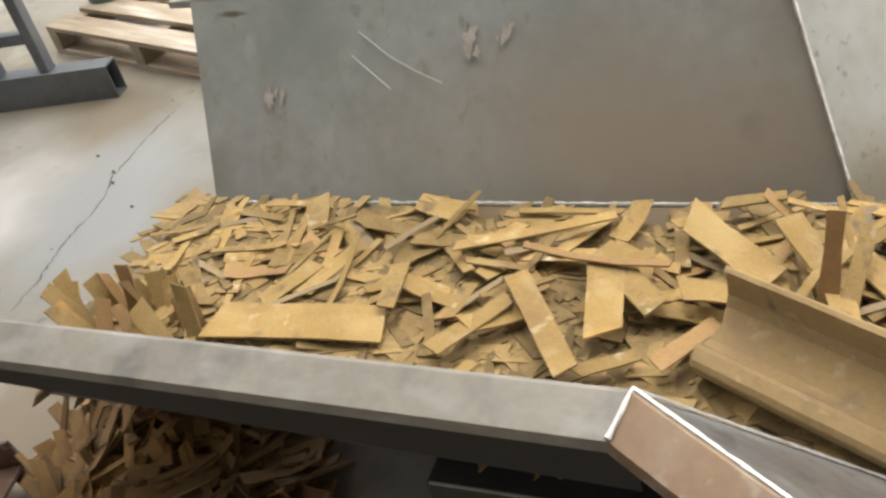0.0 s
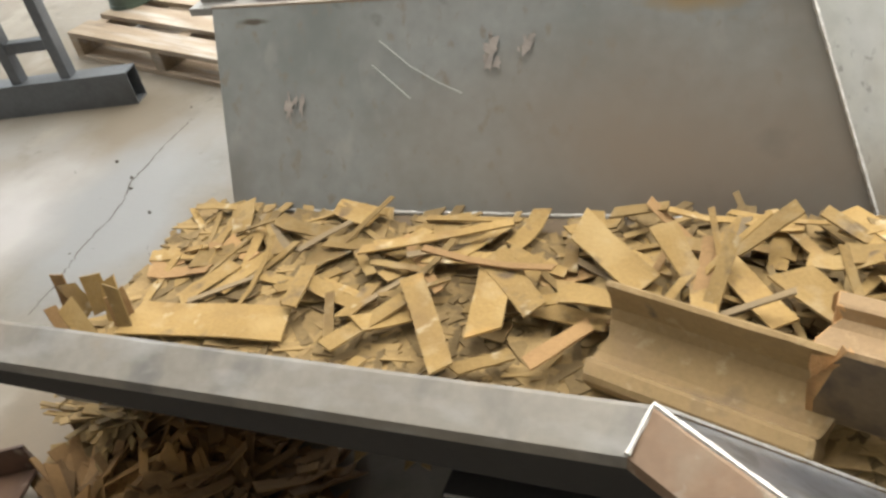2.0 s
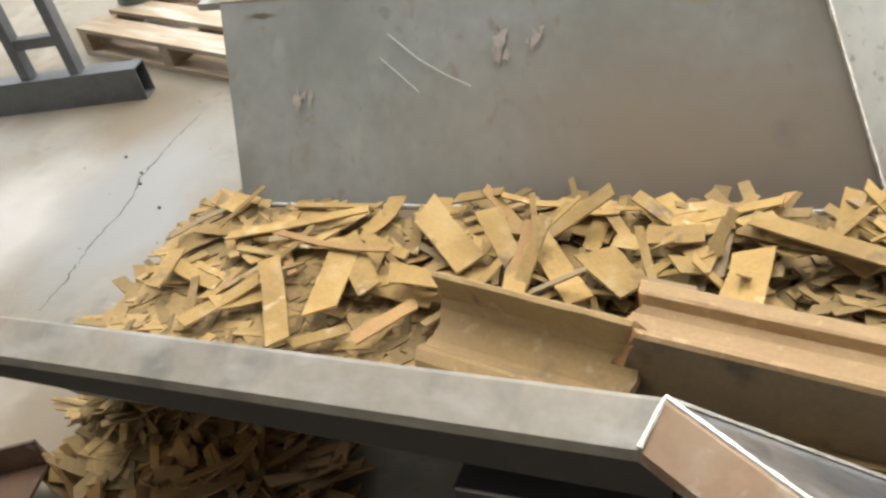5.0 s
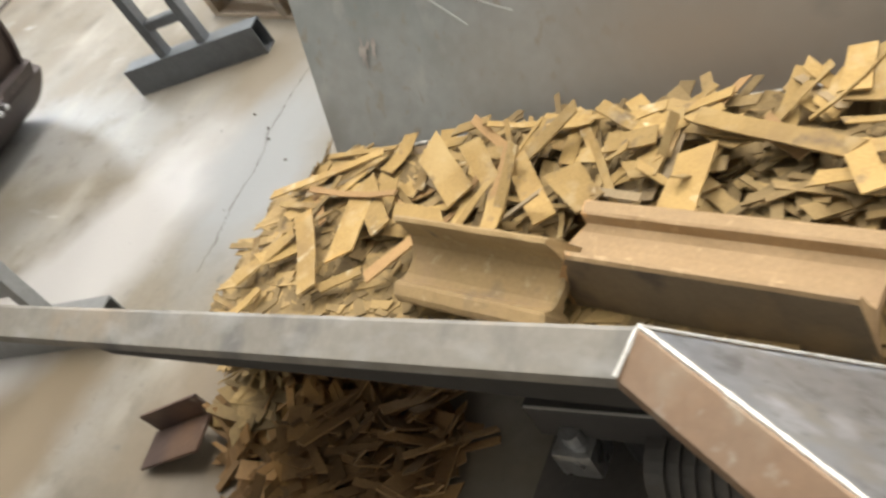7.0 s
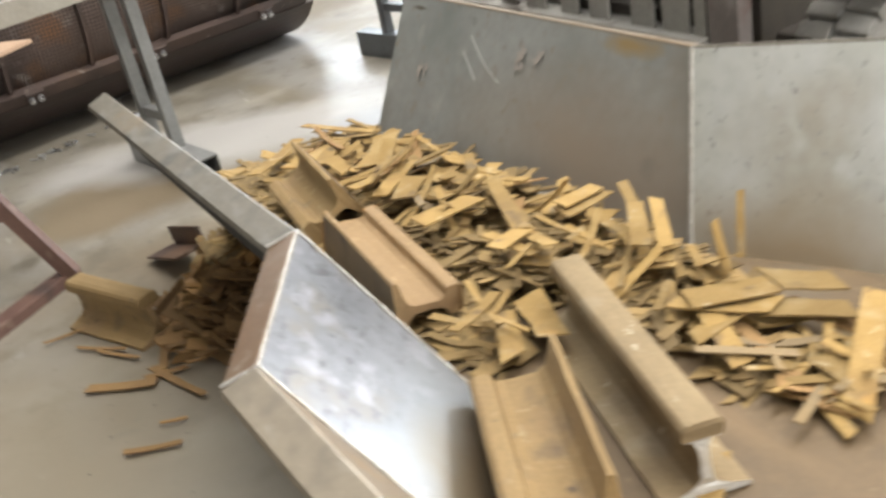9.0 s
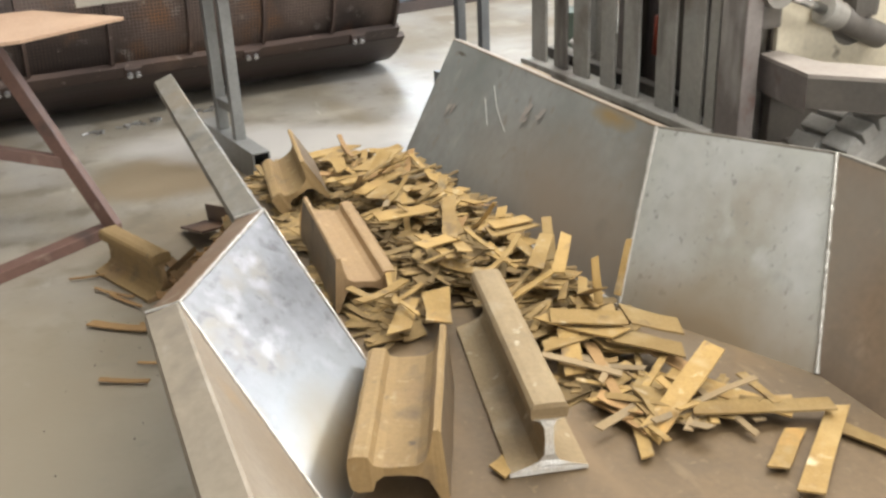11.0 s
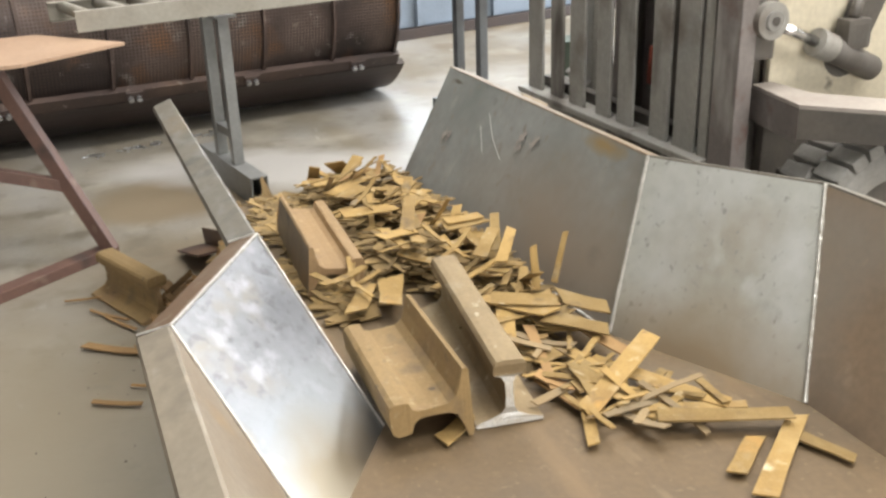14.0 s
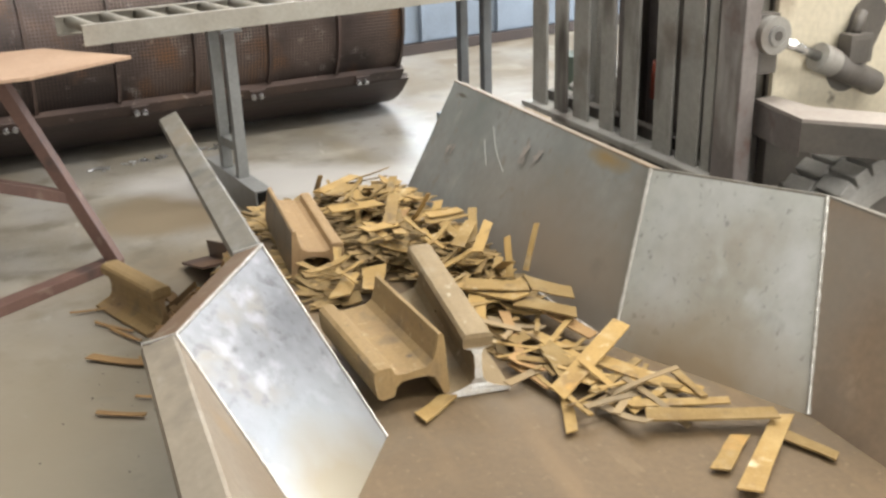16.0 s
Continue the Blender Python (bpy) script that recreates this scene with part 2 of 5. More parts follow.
    "grey_rail": mat("grey_rail", (0.275, 0.205, 0.112), (0.21, 0.152, 0.082), rough=0.72, metal=0.1, scale=6, fine=110, bump=0.2, amount=0.8, spots=(0.30, 0.255, 0.18), spot_scale=9, spot_edge=(0.56, 0.8), layers=(((0.165, 0.12, 0.07), 7.0, 0.56, 0.72, (1, 1, 1)), ((0.40, 0.35, 0.25), 34.0, 0.64, 0.74, (1, 1, 1)))),
    "dust_flange": mat("dust_flange", (0.325, 0.275, 0.21), (0.25, 0.215, 0.17), rough=0.5, metal=0.25, scale=3.5, fine=60, bump=0.08, amount=0.9, spots=(0.37, 0.285, 0.19), spot_scale=2.5, spot_edge=(0.55, 0.8), layers=(((0.17, 0.15, 0.125), 6.0, 0.56, 0.72, (1, 1, 1)), ((0.40, 0.37, 0.32), 13.0, 0.6, 0.76, (0.4, 1, 1)))),
    "rail_cut": mat("rail_cut", (0.62, 0.63, 0.62), (0.42, 0.36, 0.27), rough=0.45, metal=0.5, scale=25, fine=160, bump=0.7, amount=0.8),
    "dark_rail": mat("dark_rail", (0.165, 0.116, 0.066), (0.11, 0.078, 0.048), rough=0.6, metal=0.2, scale=6, fine=110, bump=0.25, amount=0.9, spots=(0.19, 0.125, 0.062), spot_scale=7, spot_edge=(0.55, 0.75), layers=(((0.06, 0.045, 0.035), 11.0, 0.58, 0.72, (1, 1, 1)),)),
    "cut_rust": mat("cut_rust", (0.50, 0.27, 0.10), (0.36, 0.22, 0.10), rough=0.8, scale=25, fine=160, bump=0.7, amount=0.8),
    "black_paint": mat("black_paint", (0.035, 0.035, 0.038), (0.06, 0.055, 0.05), rough=0.5, scale=5, fine=60, bump=0.1, amount=0.7),
    # near-black for the added sheet that plays the shade under the rim
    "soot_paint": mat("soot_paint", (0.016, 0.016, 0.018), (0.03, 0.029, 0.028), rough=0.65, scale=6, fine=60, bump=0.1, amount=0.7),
    "grey_paint": mat("grey_paint", (0.16, 0.175, 0.19), (0.10, 0.105, 0.11), rough=0.42, metal=0.3, scale=5, fine=60, bump=0.08, amount=0.8),
    "steel_grey": mat("steel_grey", (0.27, 0.275, 0.27), (0.19, 0.19, 0.185), rough=0.42, metal=0.3, scale=5, fine=60, bump=0.08, amount=0.8, spots=(0.30, 0.24, 0.17), spot_scale=4, spot_edge=(0.62, 0.75)),
    "blue_paint": mat("blue_paint", (0.20, 0.25, 0.32), (0.14, 0.17, 0.21), rough=0.45, scale=3, fine=60, bump=0.06, amount=0.8),
    "red_brown": mat("red_brown", (0.105, 0.058, 0.048), (0.15, 0.085, 0.065), rough=0.5, scale=6, fine=80, bump=0.15, amount=0.8, layers=(((0.20, 0.14, 0.11), 11.0, 0.6, 0.74, (1, 1, 1)), ((0.06, 0.04, 0.035), 7.0, 0.56, 0.7, (1, 1, 1)))),
    "drum": mat("drum", (0.060, 0.041, 0.037), (0.10, 0.067, 0.054), rough=0.5, metal=0.3, scale=3, fine=60, bump=0.25, amount=0.9, spots=(0.17, 0.115, 0.085), spot_scale=2.2, spot_edge=(0.6, 0.8), layers=(((0.17, 0.10, 0.06), 2.0, 0.57, 0.72, (1, 1, 1)), ((0.032, 0.026, 0.025), 1.3, 0.5, 0.7, (1, 1, 1)), ((0.24, 0.20, 0.17), 17.0, 0.65, 0.74, (1, 1, 1)))),
    "wire": mat("wire", (0.20, 0.155, 0.138), (0.11, 0.078, 0.064), rough=0.42, metal=0.5, scale=2.4, fine=60, bump=0.1, amount=1.0, layers=(((0.045, 0.036, 0.034), 1.7, 0.46, 0.62, (1, 1, 1)), ((0.22, 0.115, 0.06), 3.2, 0.56, 0.7, (1, 1, 1)), ((0.30, 0.27, 0.25), 7.0, 0.64, 0.76, (1, 1, 1)))),
    "drum_dark": mat("drum_dark", (0.035, 0.028, 0.026), (0.06, 0.042, 0.036), rough=0.5, metal=0.3, scale=3, fine=60, bump=0.2, amount=0.9),
    "zinc": mat("zinc", (0.62, 0.63, 0.64), (0.45, 0.45, 0.45), rough=0.3, metal=0.9, scale=30, fine=200, bump=0.05, amount=0.6),
    "chrome": mat("chrome", (0.72, 0.72, 0.72), (0.62, 0.62, 0.62), rough=0.15, metal=1.0, scale=20, fine=200, bump=0.02, amount=0.5, rough_var=0.05),
    "rust_plate": mat("rust_plate", (0.40, 0.27, 0.18), (0.31, 0.20, 0.13), rough=0.6, scale=2.5, fine=60, bump=0.1, amount=0.8),
    "cream": mat("cream", (0.62, 0.565, 0.44), (0.50, 0.445, 0.335), rough=0.5, scale=4, fine=50, bump=0.08, amount=0.8, spots=(0.20, 0.15, 0.10), spot_scale=4, spot_edge=(0.6, 0.8), layers=(((0.3, 0.24, 0.17), 5.0, 0.58, 0.7, (1, 1, 0.5)), ((0.12, 0.095, 0.075), 9.0, 0.64, 0.72, (1, 1, 1)),)),
    "mast": mat("mast", (0.285, 0.282, 0.265), (0.37, 0.355, 0.325), rough=0.55, metal=0.3, scale=4, fine=60, bump=0.15, amount=0.9, spots=(0.11, 0.075, 0.055), spot_scale=3, spot_edge=(0.55, 0.75), layers=(((0.1, 0.085, 0.075), 6.0, 0.52, 0.68, (1, 1, 0.3)), ((0.38, 0.37, 0.35), 12.0, 0.62, 0.72, (1, 1, 0.2)),)),
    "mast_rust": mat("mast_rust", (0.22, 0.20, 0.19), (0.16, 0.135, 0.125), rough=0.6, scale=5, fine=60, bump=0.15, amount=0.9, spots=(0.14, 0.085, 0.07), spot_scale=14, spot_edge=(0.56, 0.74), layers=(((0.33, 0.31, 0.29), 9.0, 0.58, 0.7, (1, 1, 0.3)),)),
    # fender top: dust, with the sheen on it mixed into the pale colour
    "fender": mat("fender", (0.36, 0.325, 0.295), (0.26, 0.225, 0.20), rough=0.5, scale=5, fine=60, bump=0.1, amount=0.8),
    "rubber": mat("rubber", (0.33, 0.32, 0.30), (0.21, 0.205, 0.195), rough=0.8, scale=9, fine=70, bump=0.2, amount=0.8),
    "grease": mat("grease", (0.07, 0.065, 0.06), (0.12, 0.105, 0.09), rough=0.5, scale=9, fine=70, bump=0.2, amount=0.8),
    "red": mat("red", (0.42, 0.07, 0.03), (0.25, 0.05, 0.03), rough=0.55, scale=9, fine=70, bump=0.1, amount=0.6),
    "pallet": mat("pallet", (0.40, 0.315, 0.215), (0.27, 0.20, 0.135), rough=0.75, scale=3, fine=60, bump=0.3, amount=0.9, stretch=(1, 8, 8), per_object=0.3, spots=(0.46, 0.42, 0.36), spot_scale=2.5, spot_edge=(0.5, 0.75), layers=(((0.16, 0.115, 0.075), 4.0, 0.58, 0.72, (1, 3, 3)), ((0.12, 0.09, 0.065), 13.0, 0.64, 0.74, (1, 2, 2)))),
    "drum_green": mat("drum_green", (0.10, 0.14, 0.11), (0.07, 0.09, 0.08), rough=0.5, scale=5, fine=60, bump=0.05),
    "conveyor_green": mat("conveyor_green", (0.30, 0.285, 0.245), (0.22, 0.20, 0.165), rough=0.55, scale=5, fine=60, bump=0.1, amount=0.8),
    "hall_wall": mat("hall_wall", (0.42, 0.405, 0.38), (0.34, 0.325, 0.30), rough=0.8, scale=0.8, fine=30, bump=0.05),
    "hall_ceiling": mat("hall_ceiling", (0.55, 0.54, 0.52), (0.48, 0.47, 0.45), rough=0.8, scale=0.8, fine=30, bump=0.05),
    "crack": mat("crack", (0.07, 0.06, 0.05), (0.11, 0.095, 0.08), rough=0.9, scale=9, fine=90),
    "scratch": mat("scratch", (0.62, 0.62, 0.60), (0.5, 0.5, 0.48), rough=0.4, metal=0.4, scale=9, fine=90),
    "bare_spot": mat("bare_spot", (0.40, 0.355, 0.32), (0.28, 0.255, 0.235), rough=0.5, metal=0.3, scale=30, fine=120),
}


# ---- building tools ----
def finish(name, bm, material, smooth=False):
    me = bpy.data.meshes.new(name)
    bmesh.ops.recalc_face_normals(bm, faces=bm.faces[:])
    bm.to_mesh(me)
    bm.free()
    for one in (material if isinstance(material, (list, tuple)) else [material]):
        me.materials.append(M[one])
    if smooth:
        for p in me.polygons:
            p.use_smooth = True
    return me


def part(name, bm, material, parent, label="", smooth=False):
    ob = new(name, finish(name, bm, material, smooth))
    ob.parent = parent
    return tagged(ob, label)


def thing(name, bm, material, label, category, group="", kind="", smooth=False):
    return tagged(new(name, finish(name, bm, material, smooth)), label, category, group, kind)


def base(name, m, label, category, group="", kind=""):
    ob = new(name)
    ob.empty_display_size = 0.1
    ob.matrix_world = m
    return tagged(ob, label, category, group, kind)


def box(bm, x0, x1, y0, y1, z0, z1, bevel=0.0, m=None):
    r = bmesh.ops.create_cube(bm, size=1.0, matrix=Matrix.LocRotScale(((x0 + x1) / 2, (y0 + y1) / 2, (z0 + z1) / 2), None, (x1 - x0, y1 - y0, z1 - z0)))
    vs = r["verts"]
    if bevel:
        es = list({e for v in vs for e in v.link_edges})
        out = bmesh.ops.bevel(bm, geom=es, offset=bevel, segments=2, affect="EDGES", profile=0.7)
        vs = list({v for f in out["faces"] for v in f.verts} | {v for v in vs if v.is_valid})
    if m is not None:
        bmesh.ops.transform(bm, matrix=m, verts=vs)
    return bm


def beam(bm, p, q, w, h, up=(0, 0, 1), bevel=0.004, wall=0.0):
    """A bar of section w x h from p to q; with wall, an open tube."""
    p, q = Vector(p), Vector(q)
    d = (q - p)
    L = d.length
    d.normalize()
    side = d.cross(Vector(up))
    if side.length < 1e-4:
        side = d.cross(Vector((1, 0, 0)))
    side.normalize()
    u = side.cross(d)
    m = Matrix((( d.x, side.x, u.x, p.x), (d.y, side.y, u.y, p.y), (d.z, side.z, u.z, p.z), (0, 0, 0, 1)))
    if wall:
        rings = []
        for x, o in ((0, 0), (L, 0), (L, wall), (0, wall)):
            a, b = w / 2 - o, h / 2 - o
            rings.append([bm.verts.new(m @ Vector((x, y, z))) for y, z in ((-a, -b), (a, -b), (a, b), (-a, b))])
        for k in range(4):
            r0_, r1_ = rings[k], rings[(k + 1) % 4]
            for c in range(4):
                bm.faces.new((r0_[c], r0_[(c + 1) % 4], r1_[(c + 1) % 4], r1_[c]))
    else:
        box(bm, 0, L, -w / 2, w / 2, -h / 2, h / 2, bevel, m)
    return bm


def cyl(bm, p, q, r, seg=20, r2=None, caps=True):
    p, q = Vector(p), Vector(q)
    d = q - p
    m = Matrix.Translation((p + q) / 2) @ d.to_track_quat("Z", "Y").to_matrix().to_4x4()
    bmesh.ops.create_cone(bm, cap_ends=caps, segments=seg, radius1=r, radius2=r if r2 is None else r2, depth=d.length, matrix=m)
    return bm


def slab(bm, a, b, c, d, thick, nx=10, nz=4):
    """A plate with corners a b (bottom) c d (top, above b and a), its inner face through them, its thickness behind."""
    a, b, c, d = (Vector(v) for v in (a, b, c, d))
    n = (b - a).cross(d - a).normalized()
    rows = []
    for off in (Vector((0, 0, 0)), n * thick):
        rows.append([[bm.verts.new((a.lerp(b, i / nx)).lerp(d.lerp(c, i / nx), j / nz) + off) for i in range(nx + 1)] for j in range(nz + 1)])
    for k in (0, 1):
        g = rows[k]
        for j in range(nz):
            for i in range(nx):
                q = (g[j][i], g[j][i + 1], g[j + 1][i + 1], g[j + 1][i])
                bm.faces.new(q if k == 0 else q[::-1])
    f, g = rows
    for i in range(nx):
        bm.faces.new((f[0][i], g[0][i], g[0][i + 1], f[0][i + 1]))
        bm.faces.new((f[nz][i], f[nz][i + 1], g[nz][i + 1], g[nz][i]))
    for j in range(nz):
        bm.faces.new((f[j][0], f[j + 1][0], g[j + 1][0], g[j][0]))
        bm.faces.new((f[j][nx], g[j][nx], g[j + 1][nx], f[j + 1][nx]))
    return bm


def bead(bm, p, q, r, rng, step=0.012):
    """A weld bead: a lumpy rod."""
    p, q = Vector(p), Vector(q)
    d = q - p
    n = max(2, int(d.length / step))
    frame_q = d.to_track_quat("Z", "Y")
    rings = []
    for i in range(n + 1):
        c = p + d * (i / n)
        k = r * rng.uniform(0.7, 1.25)
        rings.append([bm.verts.new(c + frame_q @ Vector((math.cos(a) * k, math.sin(a) * k, 0))) for a in [j * math.tau / 6 for j in range(6)]])
    for a, b in zip(rings, rings[1:]):
        for j in range(6):
            bm.faces.new((a[j], a[(j + 1) % 6], b[(j + 1) % 6], b[j]))
    return bm


MOVES = []

# ---- the hall ----
bm = bmesh.new()
bmesh.ops.create_grid(bm, x_segments=40, y_segments=40, size=14)
thing("floor", bm, "concrete", "stained grey-brown concrete workshop floor with worn sheen", "floor", kind="structure")


def hall():
    x0, x1, y0, y1 = -10.0, 10.0, -9.0, 8.0

    def wall(name, pieces):
        b = bmesh.new()
        for p in pieces:
            box(b, *p)
        thing(name, b, "hall_wall", "plain grey workshop wall", "wall", kind="structure")
    wall("wall_west", [(x0 - 0.2, x0, y0, 0.5, 0, H_HALL), (x0 - 0.2, x0, 5.5, y1, 0, H_HALL), (x0 - 0.2, x0, 0.5, 5.5, 3.8, H_HALL)])
    wall("wall_east", [(x1, x1 + 0.2, y0, -3.0, 0, H_HALL), (x1, x1 + 0.2, 2.0, y1, 0, H_HALL), (x1, x1 + 0.2, -3.0, 2.0, 4.1, H_HALL)])
    wall("wall_north", [(x0, -5.9, y1, y1 + 0.2, 0, H_HALL), (0.7, x1, y1, y1 + 0.2, 0, H_HALL), (-5.9, 0.7, y1, y1 + 0.2, 5.1, H_HALL)])
    wall("wall_south", [(x0, x1, y0 - 0.2, y0, 0, H_HALL)])
    b = bmesh.new()
    xs = [x0]
    for sx, sy in SKYLIGHTS:
        xs += [sx - 0.75, sx + 0.75]
    xs.append(x1)
    for i in range(0, len(xs), 2):
        box(b, xs[i], xs[i + 1], y0, y1, H_HALL, H_HALL + 0.15)
    for sx, sy in SKYLIGHTS:
        box(b, sx - 0.75, sx + 0.75, y0, sy - SKY_LONG / 2, H_HALL, H_HALL + 0.15)
        box(b, sx - 0.75, sx + 0.75, sy + SKY_LONG / 2, y1, H_HALL, H_HALL + 0.15)
    thing("ceiling", b, "hall_ceiling", "pale workshop ceiling with skylight openings", "ceiling", kind="structure")


hall()

# ---- the vibrating pan ----
ZF = 0.296
A, C, E = (0.0, 0.0, ZF), (1.385, 0.055, ZF), (1.85, 0.262, ZF)
B, D, F = (-0.053, 0.243, 0.694), (1.242, 0.243, 0.696), (1.629, 0.462, 0.70)
E3, F3 = (3.9, 0.24, ZF), (3.9, 0.48, 0.70)
PB, KB, LB = (-0.02, -0.61, ZF), (1.54, -0.605, ZF), (1.87, -0.83, ZF)
P, K, L = (-0.302, -0.750, 0.641), (1.150, -0.758, 0.629), (1.515, -1.005, 0.616)
PW = (-0.02, -0.609, ZF)
LB3, L3 = (3.9, -0.83, ZF), (3.9, -1.005, 0.616)


def flange(bm, p, q, drop, width, out_p, out_q, thick=0.006):
    """A lip folded outward along the top edge p-q; out_p, out_q: the outward way at both ends."""
    p, q = Vector(p), Vector(q)
    op, oq = Vector((*out_p, 0)), Vector((*out_q, 0))
    down = Vector((0, 0, -drop))
    rise = Vector((0, 0, 0.004))
    n = 12
    rows = []
    for i in range(n + 1):
        k = i / n
        c, o = p.lerp(q, k), op.lerp(oq, k)
        prof = [c + Vector((0, 0, -0.004)) + o * -0.001, c + rise, c + rise + o * 0.006, c + o * width + down, c + o * (width + 0.004) + down * 1.5 + Vector((0, 0, -0.006)), c + o * (width - 0.004) + down * 1.3 + Vector((0, 0, -0.008)), c + o * 0.006 + Vector((0, 0, -thick))]
        rows.append([bm.verts.new(v) for v in prof])
    for a, b in zip(rows, rows[1:]):
        for j in range(len(a)):
            bm.faces.new((a[j], a[(j + 1) % len(a)], b[(j + 1) % len(a)], b[j]))
    bm.faces.new(rows[0])
    bm.faces.new(rows[-1][::-1])
    return bm


def vibrating_pan():
    rng = random.Random(5)
    pan = base("vibrating_pan", pose(0, 0, 0), "welded steel vibrating feeder pan with flared sides, dusty brown inside", "feeder pan")
    bm = bmesh.new()
    outline = [A, C, E, E3, LB3, LB, KB, PB]
    top = [bm.verts.new(v) for v in outline]
    low = [bm.verts.new((v[0], v[1], v[2] - 0.008)) for v in outline]
    bm.faces.new(top)
    bm.faces.new(low[::-1])
    for i in range(len(top)):
        j = (i + 1) % len(top)
        bm.faces.new((top[i], low[i], low[j], top[j]))
    part("pan_floor", bm, "dusty_plate", pan, "brown dusty steel pan floor")
    for a, b, c, d, m, lab in ((A, C, D, B, "plate", "dark grey mill-scale steel side panel"), (C, E, F, D, "mid_plate", "brighter grey flared side panel"), (E, E3, F3, F, "brown_plate", "brown dusty side panel")):
        part("side_panel", slab(bmesh.new(), b, a, d, c, 0.006), m, pan, lab)
    for a, b, c, d, m, lab in ((PW, KB, K, P, "plate", "dark grey side panel"), (KB, LB, L, K, "bright_plate", "shiny scuffed bare steel flared side panel"), (LB, LB3, L3, L, "rust_flange", "dusty brown-grey side panel")):
        part("side_panel", slab(bmesh.new(), a, b, c, d, 0.006), m, pan, lab)
    for p, q, op, oq, m in ((B, D, (0, 1), (-0.28, 1), "rust_flange"), (D, F, (-0.28, 1), (-0.25, 1.0), "flange"), (F, F3, (-0.25, 1.0), (0, 1), "flange")):
        part("flange", flange(bmesh.new(), p, q, 0.012, 0.05, op, oq), m, pan)
    for p, q, op, oq, m in ((P, K, (0, -1), (-0.3, -1), "flange"), (K, L, (-0.3, -1), (-0.28, -1.0), "tan_flange"), (L, L3, (-0.28, -1.0), (0, -1), "dust_flange")):
        part("flange", flange(bmesh.new(), p, q, 0.017, 0.062, op, oq), m, pan)

    def lift(p, dy):
        return (p[0], p[1] + dy, p[2] + 0.003)
    for p, q, r in ((C, D, 0.0045), (E, F, 0.0045), (LB, L, 0.0028), (KB, K, 0.0022), (K, L, 0.0038)):
        dy = -0.002 if p[1] > -0.3 else 0.002
        part("weld_seam", bead(bmesh.new(), lift(p, dy), lift(q, dy), r, rng), "weld", pan, "silvery lumpy weld bead")
    part("weld_seam", bead(bmesh.new(), lift(A, -0.002), lift(C, -0.002), 0.005, rng), "weld", pan, "silvery lumpy weld bead")
    part("weld_seam", bead(bmesh.new(), (K[0], K[1], K[2] + 0.004), (K[0] - 0.018, K[1] - 0.062, K[2] - 0.012), 0.0035, rng), "weld", pan)
    part("weld_seam", bead(bmesh.new(), (L[0], L[1], L[2] + 0.004), (L[0] - 0.018, L[1] - 0.062, L[2] - 0.012), 0.003, rng), "weld", pan)
    # chalk scratches and bare spots on the back panel
    ex = (Vector(C) - Vector(A)).normalized()
    ey = (Vector(B) - Vector(A))
    ey = Vector((0, ey.y, ey.z)).normalized()
    nrm = ex.cross(ey).normalized()
    if nrm.y > 0:
        nrm = -nrm

    def on_wall(x, z):
        return Vector((x, 0, ZF)) + ey * ((z - ZF) / ey.z) + nrm * 0.001
    for x0, z0, x1, z1 in ((0.384, 0.621, 0.458, 0.574), (0.458, 0.574, 0.520, 0.546), (0.520, 0.546, 0.577, 0.525), (0.366, 0.578, 0.458, 0.516)):
        bm = bmesh.new()
        a, b = on_wall(x0, z0), on_wall(x1, z1)
        beam(bm, a, b, 0.0022, 0.0012, up=nrm, bevel=0)
        part("scratch", bm, "scratch", pan, "thin pale scratch in the steel")
    for x0, z0, w, hgt in ((0.155, 0.50, 0.008, 0.026), (0.172, 0.515, 0.004, 0.012), (0.187, 0.505, 0.006, 0.022), (0.64, 0.60, 0.011, 0.032), (0.655, 0.575, 0.006, 0.012), (0.628, 0.585, 0.005, 0.014), (0.715, 0.607, 0.009, 0.017), (0.727, 0.618, 0.006, 0.007), (0.70, 0.60, 0.003, 0.006)):
        bm = bmesh.new()
        ring = []
        for i in range(22):
            an = i * math.tau / 22
            k = rng.uniform(0.35, 1.25)
            ring.append(bm.verts.new(on_wall(x0 + math.cos(an) * w * 1.5 * k + math.sin(an * 3) * w * 0.3, z0 + math.sin(an) * hgt * 1.15 * k)))
        bm.faces.new(ring)
        part("worn_spot", bm, "bare_spot", pan, "rubbed bare spot")
    # support frame and drive under the pan
    part("frame_beam", beam(bmesh.new(), (0.77, -0.61, 0.213), (3.8, -0.61, 0.213), 0.10, 0.09), "black_paint", pan, "black painted steel beam")
    # thin pale strip along the beam's upper outer edge
    part("worn_edge", beam(bmesh.new(), (0.775, -0.6595, 0.2585), (3.79, -0.6595, 0.2585), 0.004, 0.003, bevel=0), "scratch", pan, "thin bright line along the beam edge")
    # added dark sheet below the near rim: stands in for the wall's shaded outside
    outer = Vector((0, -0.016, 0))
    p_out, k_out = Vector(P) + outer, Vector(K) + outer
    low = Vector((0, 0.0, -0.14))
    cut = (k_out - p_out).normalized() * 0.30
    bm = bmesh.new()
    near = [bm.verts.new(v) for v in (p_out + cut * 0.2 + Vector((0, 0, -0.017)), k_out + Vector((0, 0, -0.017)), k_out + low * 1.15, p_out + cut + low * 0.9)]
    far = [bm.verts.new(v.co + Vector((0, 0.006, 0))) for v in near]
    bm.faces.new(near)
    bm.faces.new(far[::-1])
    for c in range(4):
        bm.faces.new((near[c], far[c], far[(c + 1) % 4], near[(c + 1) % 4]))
    part("side_plate", bm, "soot_paint", pan, "dark sheet under the rim that stands in for shade")
